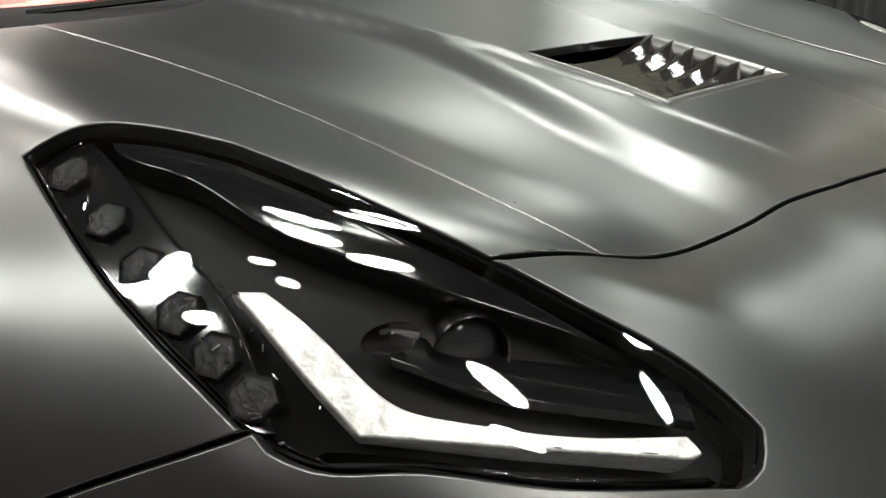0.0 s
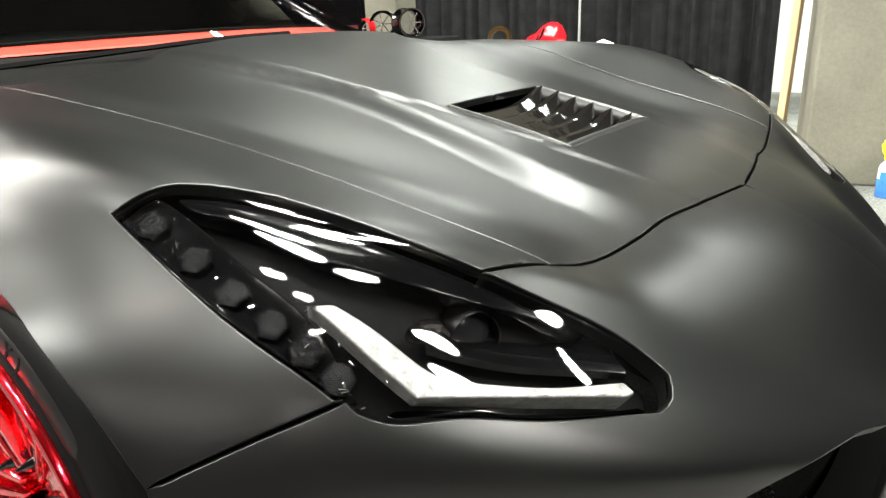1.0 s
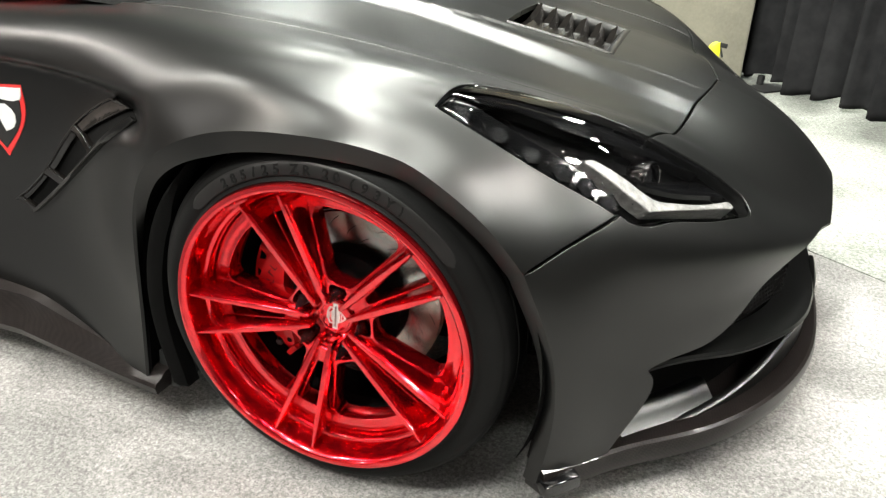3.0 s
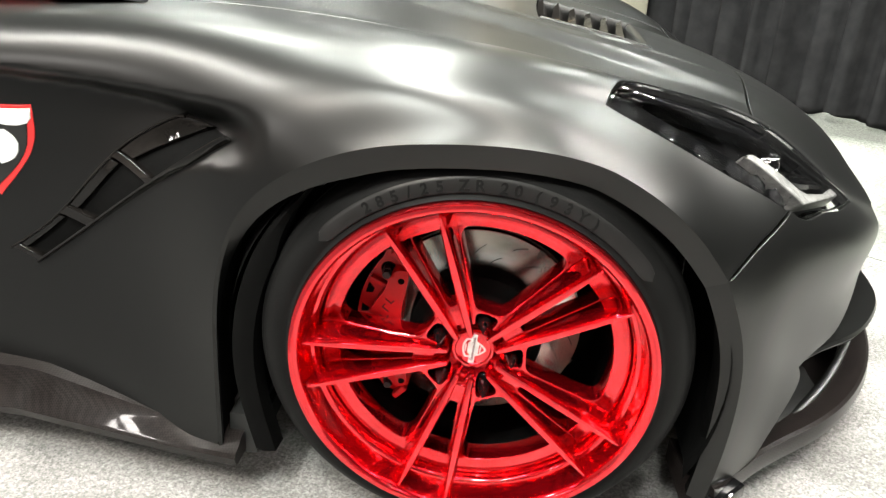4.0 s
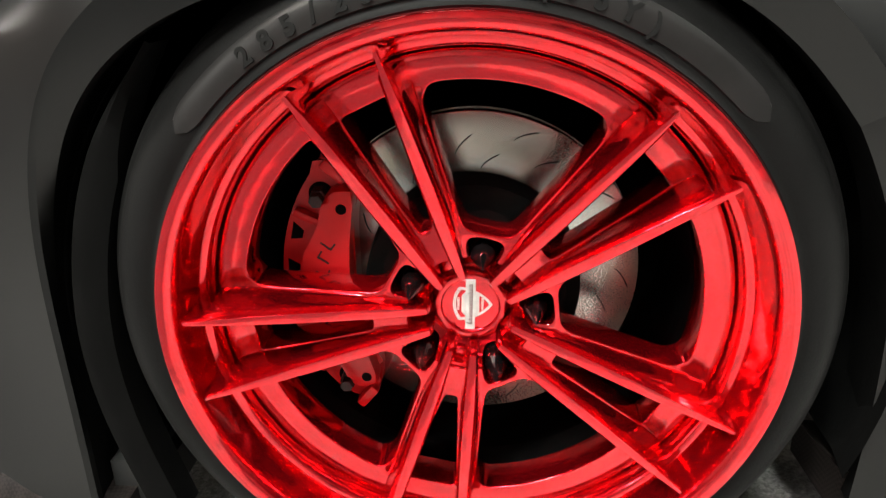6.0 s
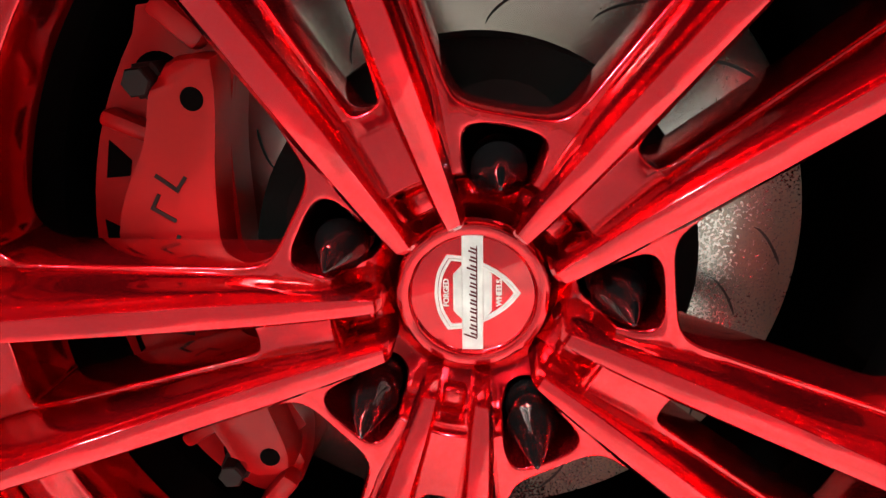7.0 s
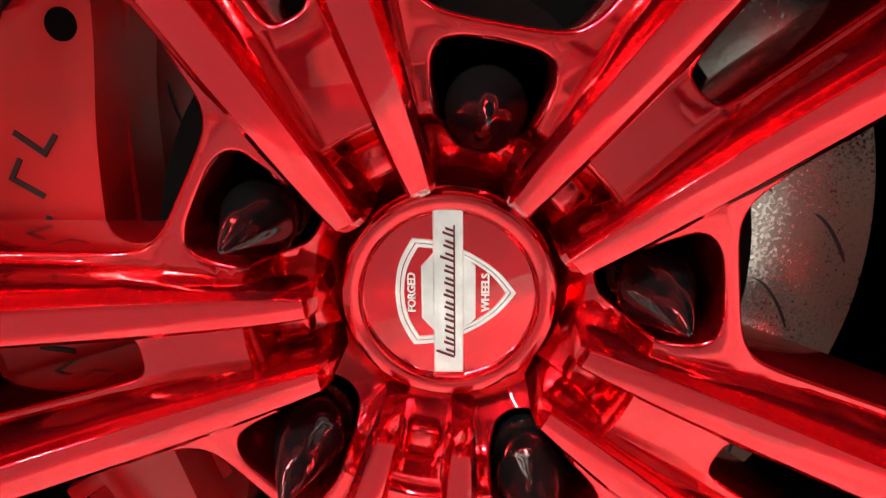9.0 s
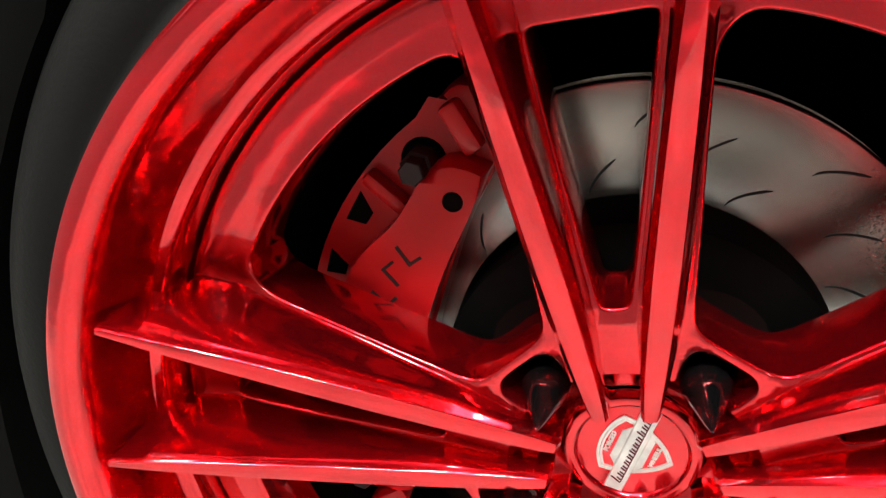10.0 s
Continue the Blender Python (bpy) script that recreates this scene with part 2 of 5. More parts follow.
# ---- helpers for meshes ----
def mesh_object(name, verts, faces, mat, parent=None, label="", smooth=True, normals=None):
    me = bpy.data.meshes.new(name)
    me.from_pydata([tuple(v) for v in verts], [], [tuple(f) for f in faces])
    me.materials.append(mat)
    me.polygons.foreach_set("use_smooth", [smooth] * len(me.polygons))
    if normals is not None:
        me.normals_split_custom_set_from_vertices([tuple(n) for n in normals])
    ob = new(name, me)
    if parent:
        ob.parent = parent
    return tagged(ob, label)


def part(name, bm, mat, parent, label="", smooth=None):
    """Links a bmesh as one mesh object; smooth: shade smooth with edges sharper than that many degrees kept."""
    bmesh.ops.recalc_face_normals(bm, faces=bm.faces)
    if smooth:
        for f in bm.faces:
            f.smooth = True
        for e in bm.edges:
            if len(e.link_faces) == 2 and e.calc_face_angle(0) > radians(smooth):
                e.smooth = False
    me = bpy.data.meshes.new(name)
    bm.to_mesh(me)
    bm.free()
    me.materials.append(mat)
    ob = new(name, me)
    if parent:
        ob.parent = parent
    return tagged(ob, label)


def empty(name, label, category, at=(0, 0, 0), group="", kind=""):
    ob = new(name)
    ob.location = at
    ob.empty_display_size = .1
    return tagged(ob, label, category, group, kind)


def box(bm, size, m=Matrix(), bevel=0.0):
    made = bmesh.ops.create_cube(bm, size=1, matrix=m @ Matrix.Diagonal((*size, 1)))
    if bevel:
        edges = list({e for v in made["verts"] for e in v.link_edges})
        bmesh.ops.bevel(bm, geom=edges, offset=bevel, segments=2, affect="EDGES", profile=.5)
    return bm


def lathe(profile, segs=96, centre=(0, 0, 0), axis="y", start=0.0, sweep=360.0):
    """A bmesh turned from (radius, along) pairs."""
    bm = bmesh.new()
    rings = []
    full = sweep >= 360
    for k in range(segs + (0 if full else 1)):
        a = radians(start + sweep * k / segs)
        ring = []
        for r, y in profile:
            p = (r * math.cos(a), y, r * math.sin(a)) if axis == "y" else (r * math.cos(a), r * math.sin(a), y)
            ring.append(bm.verts.new(Vector(centre) + Vector(p)))
        rings.append(ring)
    for k in range(segs):
        a, b = rings[k], rings[(k + 1) % len(rings)]
        for i in range(len(profile) - 1):
            bm.faces.new((a[i], a[i + 1], b[i + 1], b[i]))
    return bm


def prism(outline, y0, y1, bevel=0.0, m=Matrix()):
    """A flat shape in x and z, given thickness from y0 (its face) to y1."""
    bm = bmesh.new()
    face = [bm.verts.new(m @ Vector((x, y0, z))) for x, z in outline]
    back = [bm.verts.new(m @ Vector((x, y1, z))) for x, z in outline]
    front = bm.faces.new(face)
    bm.faces.new(back[::-1])
    n = len(outline)
    for i in range(n):
        bm.faces.new((face[i], back[i], back[(i + 1) % n], face[(i + 1) % n]))
    if bevel:
        bmesh.ops.bevel(bm, geom=list(front.edges), offset=bevel, segments=2, affect="EDGES", profile=.5)
    return bm


def sweep_strip(rings, closed=False, capped=True):
    """A bmesh skinned over equal rings of points."""
    bm = bmesh.new()
    vs = [[bm.verts.new(p) for p in ring] for ring in rings]
    n = len(vs[0])
    for a, b in zip(vs[:-1], vs[1:]):
        for i in range(n if closed else n - 1):
            bm.faces.new((a[i], a[(i + 1) % n], b[(i + 1) % n], b[i]))
    if closed and capped:
        bm.faces.new(vs[0][::-1])
        bm.faces.new(vs[-1])
    return bm


def letters(text, height, depth=.0006, bold=0.0):
    """The mesh of a word in the built-in font, in x and y, centred."""
    cu = bpy.data.curves.new("word", "FONT")
    cu.body, cu.size, cu.extrude, cu.align_x, cu.align_y = text, height, depth, "CENTER", "CENTER"
    cu.offset = bold
    ob = bpy.data.objects.new("word", cu)
    scene.collection.objects.link(ob)
    bpy.context.view_layer.update()
    me = bpy.data.meshes.new_from_object(ob.evaluated_get(bpy.context.evaluated_depsgraph_get()))
    bpy.data.objects.remove(ob)
    bpy.data.curves.remove(cu)
    return me

# ---- the car's skin: one smooth loft through long feature lines, door to nose, hood centre to sill ----
MID = 1.0  # y of the car's centre plane
LINES = [
    # hood centre, falling over the nose
    [(-1.3, 1, .885), (-.8, 1, .865), (-.48, 1, .82), (-.28, 1, .778), (0, 1, .716), (.2, 1, .675), (.36, 1, .641), (.57, 1, .582), (.75, 1, .495), (.868, 1, .385)],
    [(-1.3, .70, .87), (-.8, .68, .858), (-.48, .67, .818), (-.28, .67, .775), (0, .68, .712), (.2, .69, .668), (.36, .71, .632), (.56, .75, .572), (.735, .81, .482), (.862, .90, .38)],
    # the valley along the hood's seam
    [(-1.3, .44, .775), (-.8, .36, .776), (-.48, .33, .784), (-.28, .33, .77), (0, .385, .715), (.2, .45, .664), (.36, .48, .625), (.53, .54, .562), (.69, .64, .465), (.852, .80, .372)],
    # the wing's crest, running down over the headlamp
    [(-1.3, .28, .79), (-.8, .20, .768), (-.48, .165, .774), (-.28, .155, .772), (0, .155, .757), (.2, .20, .712), (.36, .288, .661), (.50, .388, .587), (.664, .515, .468), (.84, .71, .362)],
    # the shoulder, the headlamp's lower edge
    [(-1.3, .16, .68), (-.8, .115, .70), (-.48, .09, .71), (-.28, .05, .724), (0, .05, .723), (.2, .111, .672), (.36, .142, .602), (.48, .185, .535), (.655, .350, .450), (.82, .63, .352)],
    [(-1.3, .17, .50), (-.8, .15, .50), (-.48, .085, .55), (-.28, .0, .60), (0, -.032, .655), (.2, -.03, .60), (.36, .03, .47), (.47, .12, .42), (.62, .29, .375), (.79, .57, .335)],
    [(-1.3, .17, .30), (-.8, .15, .30), (-.48, .075, .30), (-.28, .0, .32), (0, -.03, .30), (.2, -.02, .30), (.36, .02, .29), (.48, .12, .285), (.61, .26, .285), (.77, .52, .285)],
    [(-1.3, .14, .12), (-.8, .12, .12), (-.48, .04, .12), (-.28, .0, .12), (0, -.02, .12), (.2, -.02, .11), (.36, .02, .10), (.47, .12, .10), (.59, .235, .10), (.73, .44, .10)],
]


def cardinals(knots):
    """Natural cubic splines through unit values: one (values, second slopes) matrix for the knots."""
    n = len(knots)
    h = np.diff(knots)
    a, b = np.eye(n), np.zeros((n, n))
    for i in range(1, n - 1):
        a[i, i - 1:i + 2] = h[i - 1], 2 * (h[i - 1] + h[i]), h[i]
        b[i, i - 1:i + 2] = 6 / h[i - 1], -6 / h[i - 1] - 6 / h[i], 6 / h[i]
    return np.linalg.solve(a, b)


def weights(knots, second, t):
    """Rows of weights of the knots' values at the places t."""
    t = np.asarray(t, float)
    i = np.clip(np.searchsorted(knots, t) - 1, 0, len(knots) - 2)
    h = knots[i + 1] - knots[i]
    a, b = (knots[i + 1] - t) / h, (t - knots[i]) / h
    w = ((a ** 3 - a) * h * h / 6)[:, None] * second[i] + ((b ** 3 - b) * h * h / 6)[:, None] * second[i + 1]
    k = np.arange(len(t))
    w[k, i] += a
    w[k, i + 1] += b
    return w


def curve(points, count):
    """A smooth curve through a few points, evenly cut into count pieces."""
    p = np.array(points, float)
    if len(p) == 2:
        return p[0] + np.linspace(0, 1, count + 1)[:, None] * (p[1] - p[0])
    k = np.concatenate([[0], np.cumsum(np.linalg.norm(np.diff(p, axis=0), axis=1))])
    return weights(k, cardinals(k), np.linspace(0, k[-1], count + 1)) @ p


NET = np.array(LINES, float)
mirrored = NET[1:2] * (1, -1, 1) + (0, 2 * MID, 0)
NET = np.concatenate([mirrored, NET])
UK = np.array([0, .5, .83, 1.04, 1.32, 1.53, 1.71, 1.93, 2.17, 2.45])
VK = np.array([-.31, 0, .31, .58, .81, .99, 1.17, 1.37, 1.55])
UC, VC = cardinals(UK), cardinals(VK)
U1, V1 = UK[-1], VK[-1]


def bend(x, at, values):
    """A smooth curve of values over x, held beyond its ends."""
    k = np.array(at, float)
    return weights(k, cardinals(k), np.clip(x, k[0], k[-1])) @ np.array(values, float)


def ease(t):
    t = np.clip(t, 0, 1)
    return t * t * (3 - 2 * t)


def skin(uv):
    uv = np.atleast_2d(uv)
    p = np.einsum("kv,vuc,ku->kc", weights(VK, VC, uv[:, 1]), NET, weights(UK, UC, uv[:, 0]))
    # over the wheel arch the wing falls straight to its sharp edge
    near = ease((uv[:, 0] - 1.0) / .2) * ease((1.62 - uv[:, 0]) / .15) * ease((uv[:, 1] - .90) / .22)
    across = weights(UK, UC, uv[:, 0])
    upper, lower = across @ NET[5], across @ NET[6]
    straight = upper + ((uv[:, 1] - VK[5]) / (VK[6] - VK[5]))[:, None] * (lower - upper)
    p += near[:, None] * (straight - p)
    x, y, z = p.T
    # hood: a raised middle with a crease, a soft ridge beside it, a hollow along the seam
    on_top = ease((.98 - uv[:, 1]) / .1) * ease((.64 - x) / .2)
    crease = bend(x, (-.6, -.5, -.3, .08, .32, .6, .8), (.60, .62, .70, .815, .815, .85, .90))
    seam = bend(x, (-.6, -.28, -.03, .18, .36, .487, .8), (.315, .31, .38, .425, .445, .472, .60))
    band = bend(x, (-.55, -.35, -.13, .05, .23, .39, .57, .8), (.60, .69, .755, .745, .715, .695, .72, .80))
    rise = ease((y - band + .036) / .072)
    lift = .0075 - .020 * (1 - rise) + .0045 * ease((y - crease + .010) / .020)
    p[:, 2] += lift * on_top * ease((y - seam) / .13) * (.3 + .7 * ease((x + .55) / .3)) * (1 - .5 * ease((x - .22) / .26))
    # flank: behind the wheel arch the shoulder overhangs a cove that ends in a rounded tip
    over = bend(x, (-1.3, -.9, -.65, -.46, -.28), (.742, .722, .708, .697, .700))
    fold = bend(x, (-1.3, -.9, -.66, -.44, -.36, -.28), (.712, .694, .678, .654, .647, .655))
    low = bend(x, (-1.3, -.95, -.771, -.623, -.46, -.34, -.28), (.05, .24, .362, .447, .552, .606, .610))
    deep = np.where(z > fold, ease((over - z) / (over - fold)), 1 - ease((fold - z) / np.maximum(fold - low, .05)))
    p[:, 1] += .046 * deep * ease((-.272 - x) / .11) * (1 - .55 * ease((-.50 - x) / .4)) * ease((uv[:, 1] - .70) / .12)
    return p


def skin_normal(uv, e=2e-3):
    uv = np.atleast_2d(uv)
    n = np.cross(skin(uv + (e, 0)) - skin(uv - (e, 0)), skin(uv + (0, e)) - skin(uv - (0, e)))
    n = -n
    return n / np.linalg.norm(n, axis=1)[:, None]


def on_skin(axes, points):
    """The loft's (u, v) at which the two named coordinates take the given values."""
    a, b = ("xyz".index(c) for c in axes)
    want = np.atleast_2d(np.array(points, float))
    gu, gv = np.meshgrid(np.linspace(0, U1, 70), np.linspace(0, V1, 50))
    grid = np.stack([gu.ravel(), gv.ravel()], 1)
    if axes == "xz":
        grid = grid[grid[:, 1] > np.where(grid[:, 0] > 1.95, .3, .85)]
    there = skin(grid)[:, [a, b]]
    uv = np.array([grid[np.argmin(((there - w) ** 2).sum(1))] for w in want])
    for _ in range(12):
        e = 1e-4
        f = skin(uv)[:, [a, b]] - want
        fu = (skin(uv + (e, 0))[:, [a, b]] - want - f) / e
        fv = (skin(uv + (0, e))[:, [a, b]] - want - f) / e
        det = fu[:, 0] * fv[:, 1] - fu[:, 1] * fv[:, 0]
        det = np.where(abs(det) < 1e-6, 1e-6, det)
        step = np.stack([f[:, 0] * fv[:, 1] - f[:, 1] * fv[:, 0], fu[:, 0] * f[:, 1] - fu[:, 1] * f[:, 0]], 1) / det[:, None]
        uv = np.clip(uv - np.clip(step, -.1, .1), (-.05, -.05), (U1 + .05, V1 + .05))
    return uv



def edge_run(mode, points, step):
    rough = curve(points, max(4, 3 * len(points)))
    uv = rough if mode == "uv" else on_skin(mode, rough)
    length = np.linalg.norm(np.diff(skin(uv), axis=0), axis=1).sum()
    fine = curve(points, max(1, int(length / step)))
    return fine if mode == "uv" else on_skin(mode, fine)


def inside(poly, pts):
    x, y = pts[:, 0], pts[:, 1]
    hit = np.zeros(len(pts), bool)
    for (ax, ay), (bx, by) in zip(poly, np.roll(poly, -1, axis=0)):
        cross = (ay > y) != (by > y)
        hit ^= cross & (x < (bx - ax) * (y - ay) / (by - ay + 1e-12) + ax)
    return hit


def clear_of(poly, pts, gap):
    best = np.full(len(pts), 9.0)
    for a, b in zip(poly, np.roll(poly, -1, axis=0)):
        d = b - a
        s = np.clip(((pts - a) @ d) / (d @ d + 1e-12), 0, 1)
        best = np.minimum(best, np.linalg.norm(pts - a - s[:, None] * d, axis=1))
    return best > gap


def panel(name, edges, mat, parent, label="", step=.014, thick=.014, lift=0.0, both=False, far=False, gap=.0015, rounding=.0025):
    """A body panel cut from the skin along its edges (mode, points, whether the edge is free), with rounded, folded-in rims.
    both: with its mirror image across the car's centre in the same mesh; far: the mirror image alone."""
    from mathutils.geometry import delaunay_2d_cdt
    runs, free = [], []
    for mode, points, rim in edges:
        r = edge_run(mode, points, step)[:-1]
        runs.append(r)
        free += [rim] * len(r)
    poly = np.concatenate(runs)
    free = np.array(free)
    lo, hi = poly.min(0), poly.max(0)
    gx, gy = np.meshgrid(np.arange(lo[0], hi[0], step), np.arange(lo[1], hi[1], step))
    gx = gx + (np.arange(gx.shape[0]) % 2)[:, None] * step / 2
    inner = np.stack([gx.ravel(), gy.ravel()], 1)
    inner = inner[inside(poly, inner)]
    inner = inner[clear_of(poly, inner, step * .55)]
    n = len(poly)
    pts = np.concatenate([poly, inner])
    out = delaunay_2d_cdt([Vector(p) for p in pts], [(i, (i + 1) % n) for i in range(n)], [], 0, 1e-7)
    uv = np.array([tuple(v) for v in out[0]])
    back = {}
    for new_i, olds in enumerate(out[3]):
        for o in olds:
            back[o] = new_i
    tris = np.array(out[2])
    tris = tris[inside(poly, uv[tris].mean(1))]
    nor = skin_normal(uv)
    pos = skin(uv) + nor * lift
    ring = [back[i] for i in range(n)]
    # sideways direction along the outline, pointing out of the panel
    p, q = pos[ring], nor[ring]
    tangent = np.roll(p, -1, axis=0) - np.roll(p, 1, axis=0)
    tangent /= np.linalg.norm(tangent, axis=1)[:, None] + 1e-12
    side = np.cross(tangent, q)
    a, b, c = pos[tris[0]]
    turn = np.dot(np.cross(b - a, c - a), nor[tris[0][0]])
    if turn < 0:
        tris = tris[:, ::-1]
    mid = p.mean(0)
    if np.sum((p - mid) * side) < 0:
        side = -side
    held = ~(free & np.roll(free, 1)) & ~free
    move = np.where(held[:, None], 0, side)
    pos[ring] = p - move * (gap + rounding)
    verts = list(pos)
    normals = list(nor)
    faces = [tuple(t) for t in tris]
    base1 = len(verts)
    verts += list(p - move * gap - q * rounding)
    normals += list(side)
    base2 = len(verts)
    verts += list(p - move * gap - q * thick)
    normals += list(side)
    for i in range(n):
        if not free[i]:
            continue
        j = (i + 1) % n
        for (a0, a1), (b0, b1) in (((ring[i], ring[j]), (base1 + i, base1 + j)), ((base1 + i, base1 + j), (base2 + i, base2 + j))):
            f = (a0, a1, b1, b0)
            va, vb, vc = (np.array(verts[k]) for k in (f[0], f[1], f[2]))
            if np.dot(np.cross(vb - va, vc - va), side[i]) < 0:
                f = f[::-1]
            faces.append(f)
    verts, normals = np.array(verts), np.array(normals)
    flip = np.array((1, -1, 1))
    if both:
        m = len(verts)
        verts = np.concatenate([verts, verts * flip + (0, 2 * MID, 0)])
        normals = np.concatenate([normals, normals * flip])
        faces += [tuple(k + m for k in f[::-1]) for f in faces]
    elif far:
        verts, normals = verts * flip + (0, 2 * MID, 0), normals * flip
        faces = [f[::-1] for f in faces]
    return mesh_object(name, verts, faces, mat, parent, label, normals=normals)


# ---- the car's panels ----
car = empty("sports_car", "satin black wide-bodied sports car with red wheels, parked on carpet", "car")

SEAM = [(-.95, .345), (-.55, .315), (-.28, .31), (-.03, .38), (.18, .425), (.36, .445), (.487, .472)]
HOOD_FRONT = [(.487, .472), (.506, .591), (.527, .733), (.55, .852), (.57, 1.0)]
LAMP_REAR = [(.1605, .1253), (.168, .1465), (.1841, .1879)]
LAMP_TOP = [(.1841, .1879), (.2119, .2282), (.2547, .2676)]
LAMP_TOP_2 = [(.2547, .2676), (.3281, .2963), (.3976, .3246), (.4605, .3631)]
LAMP_NOSE = [(.4605, .3631), (.5268, .4128), (.6046, .4661), (.6346, .4736)]
LAMP_TIP = [(.6346, .4736), (.648, .4466), (.6464, .4162)]
LAMP_LOW = [(.6464, .4162), (.6221, .3712), (.5698, .2886), (.5174, .2251), (.4778, .1771), (.4449, .156)]
LAMP_FLANK = [(.4449, .156), (.3856, .1404), (.306, .1277), (.2167, .1246), (.1605, .1253)]
ARCH = [(-.408, .12), (-.407, .28), (-.382, .44), (-.313, .565), (-.182, .648), (-.042, .671), (.086, .665), (.222, .612), (.289, .554), (.334, .496)]
ARCH_FRONT = [(.334, .496), (.373, .40), (.393, .28), (.388, .17), (.376, .101)]
MOUTH = [(.524, .28), (.56, .287), (.61, .288), (.65, .305), (.69, .342), (.718, .363), (.738, .373), (.768, .378), (.795, .377), (.819, .371)]


def on_edge(axes, point):
    return tuple(on_skin(axes, [point])[0])


panel("hood", [
    ("xy", [(-.53, .3145)] + SEAM[2:], True),
    ("xy", HOOD_FRONT, True),
    ("uv", [on_edge("xy", (.57, 1.0)), on_edge("xy", (.325, 1.0))], False),
    ("xy", [(.325, 1.0), (.315, .825)], True),
    ("xy", [(.315, .825), (.075, .83)], True),
    ("xy", [(.075, .83), (.07, 1.0)], True),
    ("uv", [on_edge("xy", (.07, 1.0)), on_edge("xy", (-.56, 1.0))], False),
    ("xy", [(-.56, 1.0), (-.541, .896), (-.514, .74), (-.505, .625), (-.468, .50), (-.49, .42), (-.53, .3145)], True),
], PAINT, car, "satin black hood with a louvred vent", both=True)

door_top = on_edge("xy", (-.95, .345))
fender_edges = [
    ("xy", SEAM, True),
    ("xy", [(.487, .472), (.4692, .3956), (.4605, .3631)], True),
    ("xy", LAMP_TOP_2[::-1], True),
    ("xy", LAMP_TOP[::-1], True),
    ("xy", LAMP_REAR[::-1], True),
    ("xy", LAMP_FLANK[::-1], True),
    ("xz", [(.445, .5507), (.3871, .5239), (.334, .496)], True),
    ("xz", ARCH[::-1], False),
    ("uv", [on_edge("xz", (-.408, .12)), (door_top[0], V1)], True),
    ("uv", [(door_top[0], V1), door_top], True),
]
panel("fender", fender_edges, PAINT, car, step=.0095)
panel("fender", fender_edges, PAINT, car, far=True, step=.03)

bumper_edges = [
    ("xz", [(.445, .5507), (.3871, .5239), (.334, .496)], True),
    ("xz", ARCH_FRONT, False),
    ("xz", [(.376, .101), (.42, .101), (.478, .11)], True),
    ("xz", [(.478, .11), (.505, .165), (.530, .215), (.536, .255), (.524, .28)], True),
    ("xz", MOUTH, True),
    ("uv", [on_edge("xz", (.819, .371)), (U1, .80)], True),
    ("uv", [(U1, .80), (U1, 0)], True),
    ("uv", [(U1, 0), on_edge("xy", (.57, 1.0))], False),
    ("xy", HOOD_FRONT[::-1], True),
    ("xy", [(.487, .472), (.4692, .3956), (.4605, .3631)], True),
    ("xy", LAMP_NOSE, True),
    ("xy", LAMP_TIP, True),
    ("xy", LAMP_LOW, True),
]
bumper = panel("front_bumper", bumper_edges, PAINT, car, both=True, thick=.025)
lamp_edges = [("xy", e, True) for e in (LAMP_REAR, LAMP_TOP, LAMP_TOP_2, LAMP_NOSE, LAMP_TIP, LAMP_LOW, LAMP_FLANK)]


# ---- arch lips, inner shell and liner ----
def arch_lip(name, points, narrow):
    """The flat dark band inside the wheel arch, from the skin's edge to the inner edge, then folded in."""
    edge = skin(edge_run("xz", points, .012))
    rings, back = [], []
    n = len(edge)
    for k, p in enumerate(edge):
        f = .908 + narrow(k / (n - 1))
        qx, qz = p[0] * f, .285 + (p[2] - .285) * (f - .004 if p[2] > .285 else 1)
        y_in = max(p[1], -.03) + .013
        rings.append([(p[0], p[1], p[2]), (p[0] * .985, p[1] + .002, .285 + (p[2] - .285) * (.985 if p[2] > .285 else 1)), (qx, y_in, qz)])
        back.append([(qx, y_in, qz), (qx * 1.004, y_in + .010, qz), (qx * 1.02, y_in + .07, .285 + (qz - .285) * (1.02 if qz > .285 else 1))])
    lip = part(name, sweep_strip(rings), PAINT, car, smooth=22)
    # the lip's fold is coloured matt black to stand for the shade behind it
    part("lip_return", sweep_strip(back), DARK, lip, smooth=30)


arch_lip("arch_lip", ARCH, lambda s: .082 * min(1, max(0, (.52 - s) / .34)) + .018 * s ** 3)
arch_lip("arch_lip", ARCH_FRONT, lambda s: .018 + .01 * s)
rings = []
for x, z in curve([(-.232, .588), (-.296, .520), (-.346, .424), (-.367, .341), (-.370, .243), (-.358, .160), (-.350, .118)], 40):
    wide = .036 * min(1, (.60 - z) / .12)
    rings.append([(x, .040, z), (x + .004, .028, z), (x + wide * .5, .025, z - .001), (x + wide, .030, z - .003), (x + wide + .003, .060, z - .003)])
part("liner_flange", sweep_strip(rings), DARK, car, "satin black edge of the wheel arch liner", 50)

gu, gv = np.meshgrid(np.linspace(.12, U1 - .16, 40), np.linspace(0, .78, 22))
flat = np.stack([gu.ravel(), gv.ravel()], 1)
inner_shell = skin(flat) - skin_normal(flat) * .055
shell_faces = [(r * 40 + c, r * 40 + c + 1, r * 40 + c + 41, r * 40 + c + 40) for r in range(21) for c in range(39)]
m_shell = len(inner_shell)
shell_verts = np.concatenate([inner_shell, inner_shell * (1, -1, 1) + (0, 2 * MID, 0)])
